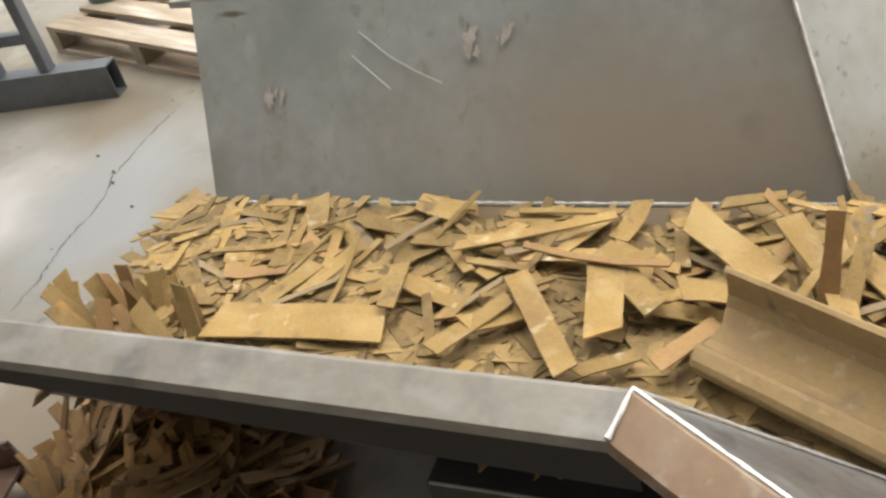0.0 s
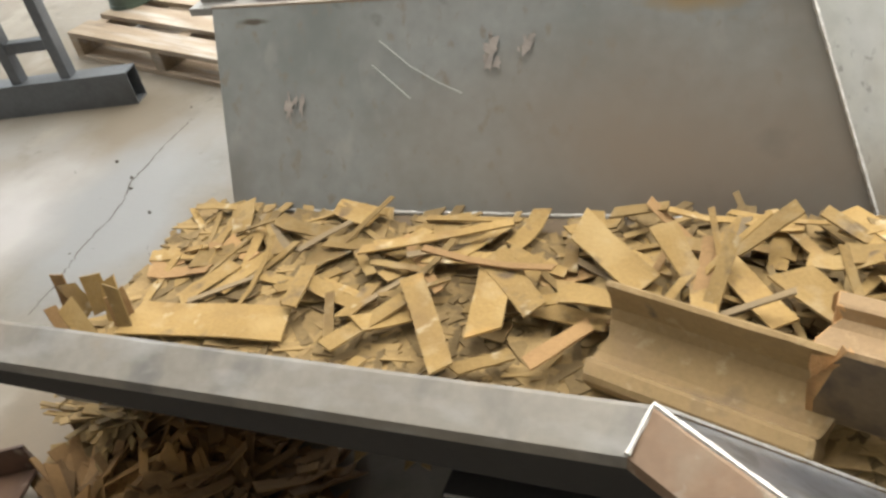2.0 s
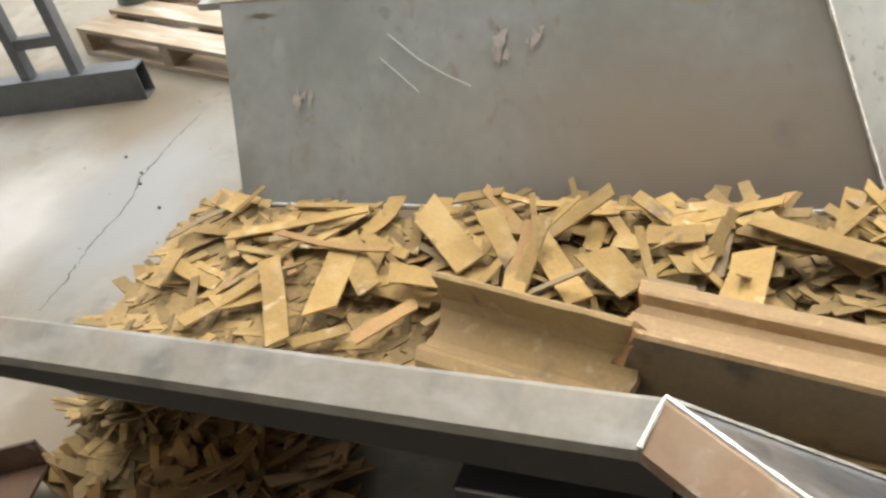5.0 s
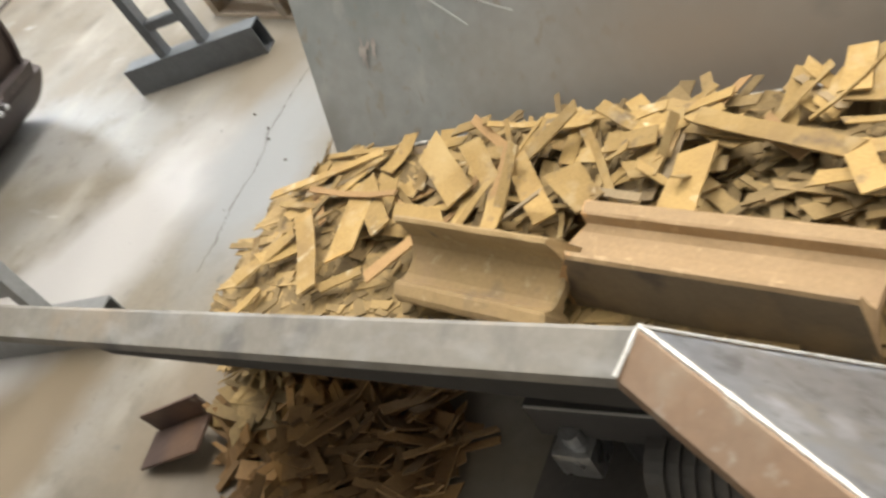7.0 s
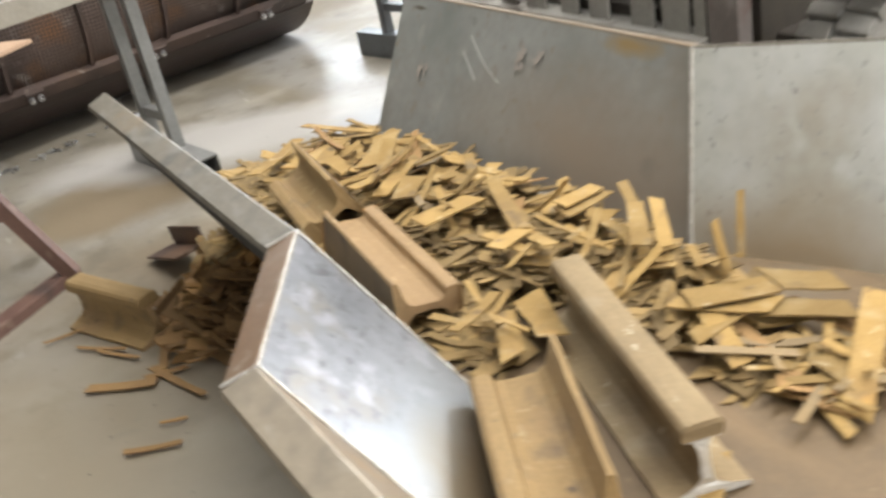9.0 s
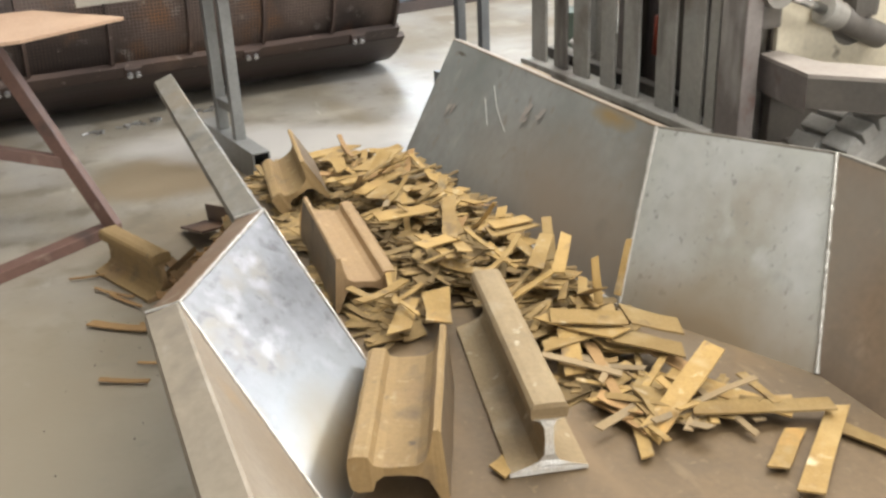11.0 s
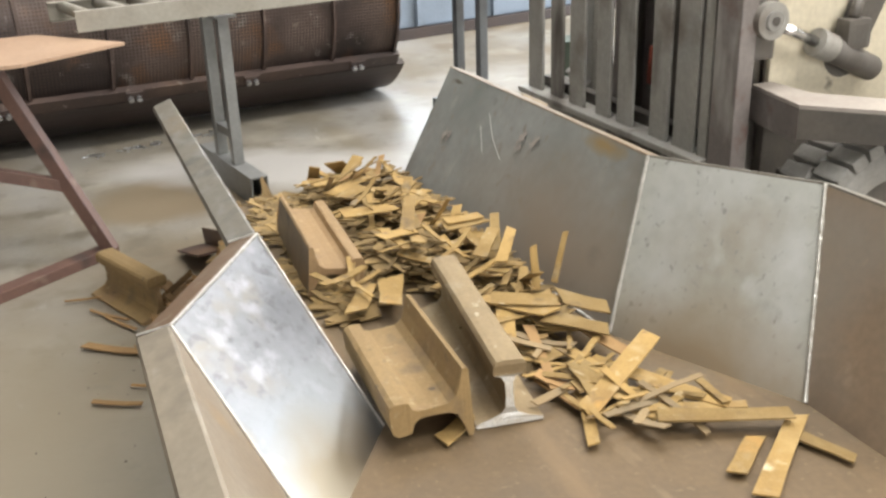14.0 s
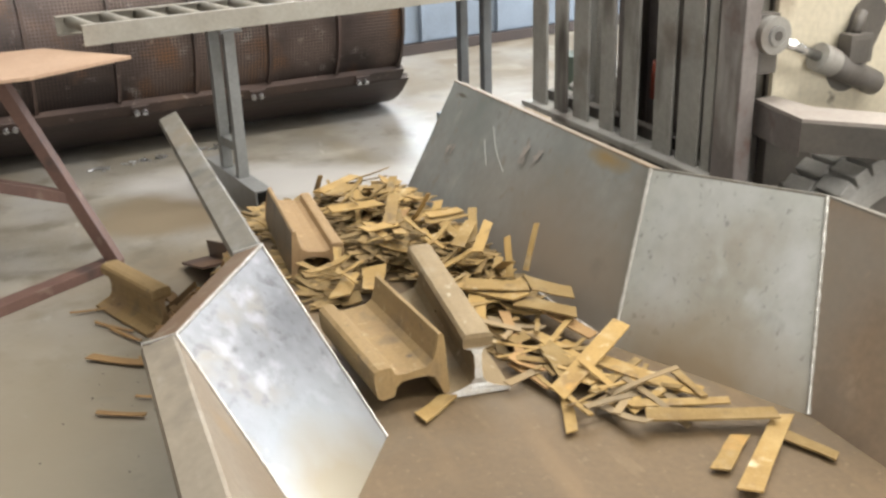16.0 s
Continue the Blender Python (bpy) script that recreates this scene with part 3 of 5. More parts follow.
    for y in (-0.06,):
        part("frame_beam", beam(bmesh.new(), (0.72, y, 0.21), (3.8, y, 0.21), 0.09, 0.13), "black_paint", pan, "black painted steel beam")
    for x in (0.78, 2.2, 3.6):
        part("cross_beam", beam(bmesh.new(), (x, -0.475, 0.20), (x, -0.105, 0.20), 0.09, 0.09), "black_paint", pan)
    for x in (0.9, 3.5):
        for y in (-0.58, -0.06):
            bm = bmesh.new()
            box(bm, x - 0.07, x + 0.07, y - 0.07, y + 0.07, 0.0, 0.012, 0.002)
            cyl(bm, (x, y, 0.012), (x, y, 0.178 if y < -0.3 else 0.146), 0.035)
            part("foot", bm, "black_paint", pan)
    motor = part("drive_motor", cyl(bmesh.new(), (0.98, -0.66, 0.12), (1.26, -0.66, 0.12), 0.075, 24), "grease", pan, "dark greasy drive motor")
    for i in range(9):
        part("fin", cyl(bmesh.new(), (1.01 + i * 0.026, -0.66, 0.12), (1.018 + i * 0.026, -0.66, 0.12), 0.085, 24), "grease", motor)
    part("motor_foot", box(bmesh.new(), 1.0, 1.24, -0.74, -0.58, 0.0, 0.05, 0.003), "grease", motor)
    part("base_plate", box(bmesh.new(), 0.70, 3.8, -0.80, 0.08, 0.0, 0.016, 0.002), "grease", pan, "oily black base plate")
    # added black sheet behind the motor, keeps light out from under the pan
    part("skirt", box(bmesh.new(), 0.77, 3.8, -0.50, -0.49, 0.016, 0.28, 0.001), "black_paint", pan)
    bm = bmesh.new()
    box(bm, 0.80, 0.88, -0.70, -0.63, 0.10, 0.17, 0.012)
    cyl(bm, (0.84, -0.665, 0.17), (0.84, -0.665, 0.2), 0.02, 12)
    part("junction_box", bm, "zinc", pan, "bare metal junction box")
    return pan


vibrating_pan()

# ---- rail offcuts ----
RAIL_H, RAIL_FOOT, RAIL_HEAD = 0.160, 0.150, 0.070


def rail_outline():
    half = [(0.0, 0.0), (0.068, 0.0), (0.075, 0.004), (0.075, 0.012), (0.045, 0.020), (0.020, 0.030), (0.010, 0.046), (0.008, 0.075), (0.009, 0.102), (0.016, 0.116), (0.033, 0.122), (0.035, 0.128), (0.035, 0.148), (0.029, 0.157), (0.015, 0.160)]
    return half + [(-x, z) for x, z in half[:0:-1]]


def rail_offcut(length, seed, rest, end_mat, label, skin="rail", far_end="", rag=0.004, size=1.0, notch=0.0):
    """A cut piece of rail along its local x, centre at the origin of its length, standing on its foot. rest: how it lies (degrees about x) and its lift."""
    rng = random.Random(seed)
    ob = base("rail_offcut", pose(0, 0, 0), label, "rail offcut", "rail offcuts on the pan")
    prof = [(y * size, z * size) for y, z in rail_outline()]
    roll, dy, dz = rest
    turn = pose(0, dy, dz, roll, 0, 0)
    n, k = len(prof), 9
    rough = {0: rag, k: 0.004}
    jag = {}
    for i, r in rough.items():
        jag[i] = [rng.uniform(-r, r) * 0.5 + r * math.sin(z * 60 + y * 25 + seed) for y, z in prof]
        for c in range(1, (n + 1) // 2):
            jag[i][n - c] = jag[i][c] * 0.6 + jag[i][n - c] * 0.4
    # a torn corner at the far end of the foot
    jag[0] = [j + (notch * min(1.0, max(0.0, -y / 0.06)) if z < 0.03 else 0) for j, (y, z) in zip(jag[0], prof)]
    bm = bmesh.new()
    rings = []
    for i in range(k + 1):
        x = -length / 2 + length * i / k
        ring = []
        for c, (y, z) in enumerate(prof):
            w = rng.uniform(-0.0008, 0.0008)
            ring.append(bm.verts.new(turn @ Vector((x + (jag[i][c] if i in jag else 0), y + w, z + w))))
        rings.append(ring)
    for a, b in zip(rings, rings[1:]):
        for j in range(n):
            # the underside of the foot takes the darker second material
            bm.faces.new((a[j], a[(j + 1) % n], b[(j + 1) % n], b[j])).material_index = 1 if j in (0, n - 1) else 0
    part("rail_body", bm, [skin, "dark_rail"], ob)
    for i, way in ((0, -1), (k, 1)):
        b2 = bmesh.new()
        vs = [b2.verts.new(turn @ Vector((way * (length / 2 + 0.002) + jag[i][c], y, z))) for c, (y, z) in enumerate(prof)]
        inner = [b2.verts.new(v.co - (turn.to_3x3() @ Vector((way * 0.010, 0, 0)))) for v in vs]
        caps = [b2.faces.new((vs[0], vs[1], vs[n - 1]))]
        caps += [b2.faces.new((vs[c], vs[c + 1], vs[n - c - 1], vs[n - c])) for c in range(1, n // 2)]
        for j in range(n):
            b2.faces.new((vs[j], vs[(j + 1) % n], inner[(j + 1) % n], inner[j])).material_index = 1
        face = far_end if way < 0 and far_end else end_mat
        for c, f in enumerate(caps):
            f.material_index = 1 if c > 9 else 0
        part("cut_end", b2, [face, "cut_rust" if face == "cut_rust" else skin], ob, "torch-cut rough end face")
    return ob


# lying on one side: head low on one side, foot standing on edge
TILT = math.degrees(math.atan2(0.040, 0.145))
SIDE_HEAD_NEAR = (90 + TILT, 0.078, 0.0755)
SIDE_HEAD_FAR = (-(90 + TILT), -0.078, 0.0755)
UPRIGHT = (0, 0, 0)


def rail_rows(rows):
    """Rows of t, x, y, z, yaw, dip, lean."""
    return [(t, pose(x, y, z, lean, dip, yaw)) for t, x, y, z, yaw, dip, lean in rows]


r0 = rail_offcut(0.36, 3, SIDE_HEAD_NEAR, "rail", "dust-covered tan rail offcut lying on its side")
MOVES.append((r0, rail_rows([
    (0, 1.36, -0.455, ZF + 0.03, -28, 0, 15), (1, 1.27, -0.45, ZF + 0.03, -26, 0, 15), (2, 1.165, -0.44, ZF + 0.025, -18, 0, 15), (3, 1.055, -0.44, ZF + 0.025, -14, 0, 15), (4, 0.945, -0.45, ZF + 0.025, -13, 0, 15), (6.5, 0.735, -0.45, ZF + 0.025, -12, 0, 15), (8.3, 0.51, -0.45, ZF + 0.025, -10, 0, 15), (9.2, 0.425, -0.44, ZF + 0.025, -9, 0, 15),
    (11.3, 0.18, -0.47, ZF + 0.025, -8, 0, 15), (12.5, 0.07, -0.49, ZF + 0.025, -10, 0, 15), (13.2, -0.01, -0.49, ZF + 0.025, -11, 0, 15), (13.55, -0.07, -0.49, ZF + 0.02, -12, -4, 15), (13.7, -0.15, -0.485, 0.27, -13, -22, 12), (13.85, -0.24, -0.48, 0.19, -14, -46, 4), (14.0, -0.32, -0.475, 0.10, -16, -30, 8), (14.2, -0.36, -0.47, 0.035, -18, -8, 10), (16, -0.36, -0.47, 0.035, -18, -8, 10)])))
r1 = rail_offcut(0.52, 7, SIDE_HEAD_FAR, "rust_rail", "dusty rust-tan rail offcut lying on its side with ragged end", "rust_rail", "cut_rust", 0.012, notch=0.055)
MOVES.append((r1, rail_rows([
    (0, 1.715, -0.525, ZF + 0.11, -20, 0, 18), (1, 1.645, -0.51, ZF + 0.11, -18, 0, 18), (2.5, 1.525, -0.47, ZF + 0.085, -15, 0, 18), (4, 1.36, -0.447, ZF + 0.06, -12, 0, 18), (6.5, 1.15, -0.43, ZF + 0.042, -11, 0, 18), (8.3, 0.995, -0.475, ZF + 0.022, -10, 0, 12), (9.2, 0.94, -0.49, ZF + 0.018, -8, 0, 10),
    (11.3, 0.83, -0.475, ZF + 0.018, -5, 0, 10), (12.5, 0.74, -0.465, ZF + 0.018, -4, 0, 10), (16, 0.35, -0.465, ZF + 0.018, -4, 0, 10)])))
r2 = rail_offcut(0.38, 11, SIDE_HEAD_NEAR, "rail", "tan dusty rail offcut on its side with hollow underside", size=1.1)
MOVES.append((r2, rail_rows([
    (0, 2.45, -0.66, ZF + 0.026, -18, 0, -11), (4, 2.02, -0.68, ZF + 0.026, -22, 0, -11), (6.5, 1.85, -0.68, ZF + 0.026, -25, 0, -11), (8.3, 1.75, -0.67, ZF + 0.026, -26, 0, -11), (9.2, 1.74, -0.66, ZF + 0.026, -26, 0, -11),
    (11.5, 1.67, -0.62, ZF + 0.026, -23, 0, -11), (12.5, 1.61, -0.565, ZF + 0.026, -15, 0, -11), (13.5, 1.51, -0.53, ZF + 0.026, -7, 0, -11), (14.5, 1.40, -0.525, ZF + 0.026, 0, 0, -11), (16, 1.25, -0.52, ZF + 0.026, 3, 0, -11)])))
r3 = rail_offcut(0.58, 17, UPRIGHT, "rail_cut", "dusty grey-tan rail offcut standing upright with a pale fresh cut end", "grey_rail")
MOVES.append((r3, rail_rows([
    (0, 2.35, -0.44, ZF, -20, 0, 0), (4, 1.95, -0.43, ZF, -20, 0, 0), (6.5, 1.78, -0.42, ZF, -20, 0, 0), (8.3, 1.70, -0.41, ZF, -19, 0, 0), (9.2, 1.67, -0.40, ZF, -19, 0, 0),
    (11.5, 1.59, -0.34, ZF, -12, 0, 0), (12.5, 1.51, -0.315, ZF, -10, 0, 0), (14.5, 1.31, -0.31, ZF, -9, 0, 0), (16, 1.17, -0.31, ZF, -8, 0, 0)])))


# ---- loose steel offcuts on the pan ----
def chip_outline(rng, length, width):
    """A ragged strip outline of eight corners."""
    a, b = length / 2, width / 2
    slant0, slant1 = rng.gauss(0, 0.16) * width, rng.gauss(0, 0.16) * width
    taper = rng.uniform(0.78, 1.0)
    j = lambda k=0.05: rng.uniform(-k, k) * width
    return [(-a + slant0, -b), (-a * 0.3 + j(), -b * (1 + taper) / 2 + j()), (a * 0.35 + j(), -b * taper + j()), (a + slant1, -b * taper), (a - slant1 + j(), b * taper), (a * 0.3 + j(), b * taper + j()), (-a * 0.35 + j(), b * (1 + taper) / 2 + j()), (-a - slant0 + j(), b)]


def chip_verts(rng, length, width, thick, curl):
    o = chip_outline(rng, length, width)
    pts = []
    for s in (1, -1):
        for x, y in o:
            pts.append((x, y, s * thick / 2 + curl * (x / (length / 2)) ** 2 * length - curl * length * 0.4))
    faces = [(0, 1, 6, 7), (1, 2, 5, 6), (2, 3, 4, 5), (15, 14, 9, 8), (14, 13, 10, 9), (13, 12, 11, 10)]
    faces += [(i, i + 8, (i + 1) % 8 + 8, (i + 1) % 8) for i in range(8)]
    return pts, faces


def chip_mesh(seed, length, width, thick, curl, material):
    rng = random.Random(seed)
    pts, faces = chip_verts(rng, length, width, thick, curl)
    me = bpy.data.meshes.new("steel_offcut")
    me.from_pydata(pts, [], faces)
    me.materials.append(M[material])
    return me


def chip_size(rng):
    k = rng.random()
    if k < 0.58:
        return rng.uniform(0.10, 0.22), rng.uniform(0.011, 0.024)
    if k < 0.90:
        return rng.uniform(0.09, 0.19), rng.uniform(0.024, 0.042)
    return rng.uniform(0.08, 0.14), rng.uniform(0.045, 0.07)


rng = random.Random(21)
CHIP_MESHES = []
for n in range(48):
    L_, W_ = chip_size(rng)
    CHIP_MESHES.append((L_, W_, chip_mesh(100 + n, L_, W_, rng.uniform(0.002, 0.004), rng.choice((0, 0, 0, 0.03, -0.03, 0.06, 0.10)), rng.choice(("chip",) * 15 + ("chip_grey", "chip_rust", "chip_rust")))))

# how far the load has travelled towards the discharge edge
TRAVEL = [(0.0, 0.0), (1.0, 0.115), (2.0, 0.24), (3.0, 0.36), (4.0, 0.48), (5.2, 0.60), (6.5, 0.70), (7.8, 0.785), (9.2, 0.86), (11.3, 1.00), (12.5, 1.10), (14.0, 1.245), (16.0, 1.43)]


def travel(t):
    return float(np.interp(t, [a for a, b in TRAVEL], [b for a, b in TRAVEL]))


def when(s):
    return float(np.interp(s, [b for a, b in TRAVEL], [a for a, b in TRAVEL]))


def edge_x(y):
    return 0.03 * y


def load_height(u, y):
    """Thickness of the load, by place in the load (u = place along the pan at the start)."""
    k = float(np.interp(u, [-0.3, 0.0, 0.5, 1.0, 1.5, 2.0, 2.4, 2.8, 3.1, 3.45], [0.018, 0.022, 0.028, 0.045, 0.09, 0.115, 0.095, 0.03, 0.014, 0.006]))
    return k * (0.75 + 0.5 * noise.noise((u * 3.1, y * 4.3, 0.7)))


def load_width(u):
    hi = -0.03 if u < 2.95 else min(0.16, -0.03 + (u - 2.95) * 0.6)
    lo = float(np.interp(u, [0, 2.45, 2.7, 2.95, 3.2, 3.45], [-0.56, -0.56, -0.40, -0.26, -0.12, 0.02]))
    return lo, hi


def heap_z(x, y):
    """A steep cone under the edge and a low apron towards the near side."""
    cone = 0.19 * (1 - math.hypot((x - 0.03) / 0.27, (y + 0.40) / 0.40))
    apron = 0.14 * (1 - math.hypot((x - 0.19) / 0.32, (y + 0.66) / 0.25))
    return max(0.0, cone, apron) + 0.006


def ride(ob, u, y, z, rot, rng, drop=True):
    """Key a loose piece: it rides along, tips over the edge and comes to rest on the heap."""
    q = Euler([radians(a) for a in rot]).to_quaternion()
    rows = []
    s_edge = u - edge_x(y) + 0.03
    drag = float(np.interp(u, [2.6, 2.9, 3.2], [1.0, 0.8, 0.3]))
    t_e = when(s_edge) if s_edge < 1.43 else 99

    def m(x, yy, zz, qq):
        return Matrix.LocRotScale((x, yy, zz), qq, None)
    if s_edge <= 0:
        t_e = 0.0
    for t, s in TRAVEL:
        if t < t_e - 0.05:
            hop = 0.0 if t in (0.0, 16.0) else rng.uniform(0, 0.003)
            rows.append((t, m(u - 1.43 + (1.43 - s) * drag, y + rng.uniform(-0.003, 0.003), z + hop, q)))
    if t_e < 16:
        x = edge_x(y)
        lx, ly = x - rng.uniform(0.0, 0.16), y * 0.8 - 0.08 + rng.uniform(-0.12, 0.08)
        lz = heap_z(lx, ly) + rng.uniform(0.0, 0.03)
        tip = Euler((rng.uniform(-0.3, 0.3), -rng.uniform(0.5, 0.9), rng.uniform(-0.2, 0.2))).to_quaternion()
        last = Euler((rng.uniform(-0.4, 0.4), rng.uniform(-0.5, 0.3), rng.uniform(-0.5, 0.5))).to_quaternion()
        t_e = max(t_e, 0.0)
        rows.append((t_e, m(x - 0.01, y, z, q)))
        mid = [(0.25, m(x - 0.06, y, max(z - 0.04, lz + 0.02), tip @ q)), (0.45, m((x - 0.06 + lx) / 2, (y + ly) / 2, (z - 0.05 + lz) / 2 + 0.02, tip @ q)), (0.62, m(lx, ly, lz, last @ q))]
        for dt, mm in mid:
            if t_e + dt < 15.9:
                rows.append((t_e + dt, mm))
        rows.append((16.0, rows[-1][1] if t_e + 0.62 < 15.9 else mid[-1][1]))
    if len(rows) == 1 or rows[0][0] > 0:
        rows.insert(0, (0.0, rows[0][1]))
    clean = [rows[0]]
    for r in rows[1:]:
        if frame(r[0]) > frame(clean[-1][0]):
            clean.append(r)
    MOVES.append((ob, clean))


def clear_of_rails(u, y):
    for u0, u1, y0, y1 in ((0.85, 1.62, -0.56, -0.33), (1.50, 2.16, -0.60, -0.31), (2.26, 2.95, -0.72, -0.40), (2.15, 2.95, -0.44, -0.22)):
        if u0 < u < u1 and y0 < y < y1:
            return False
    return True


def bed_cluster(seed, du, dy, hgt, count):
    """A clump of offcuts that lie under the top layer."""
    rng = random.Random(seed)
    pts, faces = [], []
    for i in range(count):
        L_, W_ = chip_size(rng)
        L_ *= 0.8
        p, f = chip_verts(rng, L_, W_, 0.003, rng.choice((0, 0, 0.05)))
        m = pose(rng.uniform(-du, du), rng.uniform(-dy, dy), rng.uniform(0.004, max(0.006, hgt)), rng.uniform(-7, 7), rng.uniform(-7, 7), rng.uniform(0, 180))
        o = len(pts)
        pts += [tuple(m @ Vector(v)) for v in p]
        faces += [tuple(o + a for a in q) for q in f]
    me = bpy.data.meshes.new("offcut_clump")
    me.from_pydata(pts, [], faces)
    me.materials.append(M["bed"])
    return me


CLUMPS = {h: [bed_cluster(50 + i + int(h * 1000), 0.07, 0.06, h, n) for i in range(6)] for h, n in ((0.012, 22), (0.05, 30), (0.085, 38))}
rng = random.Random(77)
u = -0.22
while u < 2.8:
    lo, hi = load_width(u)
    y = lo + 0.06
    while y < hi - 0.04:
        h_ = load_height(u, y)
        key = 0.012 if not clear_of_rails(u, y) or (u > 2.0 and y < -0.36) else min(CLUMPS, key=lambda k: abs(k - h_ * 0.75))
        if u - edge_x(y) > 0.0 and u < 2.75 and (u < 2.1 or clear_of_rails(u, y)):
            ob = tagged(new("offcut_clump", rng.choice(CLUMPS[key])), "clump of dusty tan steel offcuts lying on the pan", "steel scrap", kind="stuff")
            ride(ob, u + rng.uniform(-0.02, 0.02), y + rng.uniform(-0.02, 0.02), ZF + 0.002, (0, 0, rng.uniform(-12, 12)), rng)
        y += 0.105
    u += 0.115

rng = random.Random(4)
LABELS = {"chip": "flat dusty tan steel offcut strip in the load", "chip_grey": "flat grey steel offcut strip in the load", "chip_rust": "flat orange-brown rusty steel offcut in the load"}
count = 0
while count < 262:
    u = rng.uniform(-0.2, 3.15)
    if u > 2.7 and rng.random() < 0.5:
        continue
    lo, hi = load_width(u)
    y = rng.uniform(lo, hi)
    if u - edge_x(y) < -0.0 or not clear_of_rails(u, y) or (0.2 < u < 0.66 and y < -0.31):
        continue
    L_, W_, me = rng.choice(CHIP_MESHES)
    h_ = load_height(u, y)
    steep = rng.random() < (0.01 if u < 1.2 or u > 2.6 else 0.10)
    late = u > 1.3
    yaw = rng.uniform(-90, 90) if late else rng.gauss(20, 55)
    rot = (rng.gauss(0, 8 if late else 5), rng.gauss(0, 8 if late else 5) if not steep else rng.choice((-1, 1)) * rng.uniform(20, 42), yaw)
    z = ZF + h_ * rng.uniform(0.7, 1.1) + 0.009 + (abs(math.sin(radians(rot[1]))) * L_ * 0.35)
    # keep long pieces off the walls
    reach = abs(math.sin(radians(yaw))) * L_ / 2 + 0.01
    y = min(max(y, lo - 0.02 + reach), hi + 0.02 - reach * 0.9)
    ob = tagged(new("steel_offcut", me), LABELS[me.materials[0].name], "steel scrap", "steel offcuts on the pan")
    ride(ob, u, y, z, rot, rng)
    count += 1


# pieces that can be told apart: place in the load, height, yaw, dip, length, width
PIECES_A = [
    (0.424, -0.405, 0.030, 4, 0, 0.360, 0.118),
    (0.829, -0.140, 0.060, 22, 0, 0.310, 0.031),
    (0.964, -0.224, 0.075, -7, 0, 0.271, 0.020),
    (0.899, -0.380, 0.060, -57, 0, 0.266, 0.055),
    (1.024, -0.256, 0.060, -49, 0, 0.192, 0.076),
    (1.188, -0.174, 0.070, -46, 0, 0.231, 0.085),
    (1.538, -0.267, 0.090, -46, 0, 0.129, 0.085),
    (1.436, -0.131, 0.100, 33, -22, 0.164, 0.047),
    (1.575, -0.090, 0.095, -27, 19, 0.093, 0.036),
    (1.700, -0.093, 0.090, 16, -6, 0.195, 0.036),
    (1.187, -0.308, 0.080, -6, 0, 0.133, 0.066),
    (0.604, -0.020, 0.030, -12, 0, 0.137, 0.031),
]
PIECES_B = [
    (1.311, -0.202, 0.105, -51, 26, 0.113, 0.058),
    (0.873, -0.051, 0.040, 2, 0, 0.205, 0.021),
    (0.595, -0.306, 0.050, 97, 0, 0.122, 0.042),
    (0.777, -0.387, 0.050, 55, 0, 0.173, 0.049),
    (1.625, -0.169, 0.100, 7, 0, 0.100, 0.064),
    (1.670, -0.250, 0.100, 4, 0, 0.064, 0.052),
    (1.217, -0.057, 0.085, -5, -15, 0.114, 0.039),
    (1.768, -0.144, 0.100, -39, 0, 0.088, 0.051),
    (1.024, -0.446, 0.040, 29, 0, 0.106, 0.039),
    (1.145, -0.394, 0.050, 53, 0, 0.135, 0.041),
    (1.429, -0.249, 0.080, -53, 0, 0.221, 0.057),
    (0.995, -0.304, 0.060, -80, 0, 0.193, 0.079),
]
PIECES_C = [
    (2.929, -0.080, 0.050, 119, -12, 0.299, 0.063),
    (3.233, 0.039, 0.030, 66, 0, 0.275, 0.064),
    (3.374, 0.068, 0.012, 128, 0, 0.305, 0.056),
    (3.340, 0.006, 0.008, 126, 0, 0.140, 0.045),
    (3.027, 0.013, 0.025, 32, 2, 0.261, 0.059),
    (3.104, 0.075, 0.030, -4, 0, 0.124, 0.027),
    (3.383, 0.171, 0.006, 20, 0, 0.124, 0.044),
    (3.149, 0.012, 0.020, 69, 0, 0.226, 0.033),
    (2.520, -0.143, 0.070, 33, 0, 0.187, 0.085),
    (2.657, -0.052, 0.060, 36, 0, 0.170, 0.085),
    (2.425, -0.049, 0.115, 167, -71, 0.116, 0.026),
    (2.24, -0.47, 0.040, 150, 0, 0.17, 0.063),
]
PIECES_D = [
    (2.912, -0.469, 0.004, 124, 0, 0.113, 0.074),
    (2.730, -0.183, 0.030, -15, 4, 0.278, 0.035),
    (2.808, -0.105, 0.030, 12, 0, 0.191, 0.042),
    (2.720, -0.025, 0.040, 15, 6, 0.187, 0.057),
    (2.890, -0.217, 0.015, 10, 0, 0.150, 0.032),
    (3.053, -0.207, 0.008, -24, 0, 0.186, 0.033),
    (2.908, -0.136, 0.030, 98, 0, 0.100, 0.057),
    (2.989, -0.045, 0.020, 117, 0, 0.201, 0.027),
    (2.009, -0.072, 0.120, 90, 0, 0.116, 0.085),
    (2.236, -0.098, 0.130, 141, -7, 0.163, 0.052),
    (2.257, -0.048, 0.120, 143, -14, 0.160, 0.038),
    (1.889, -0.200, 0.120, 157, 0, 0.304, 0.051),
]
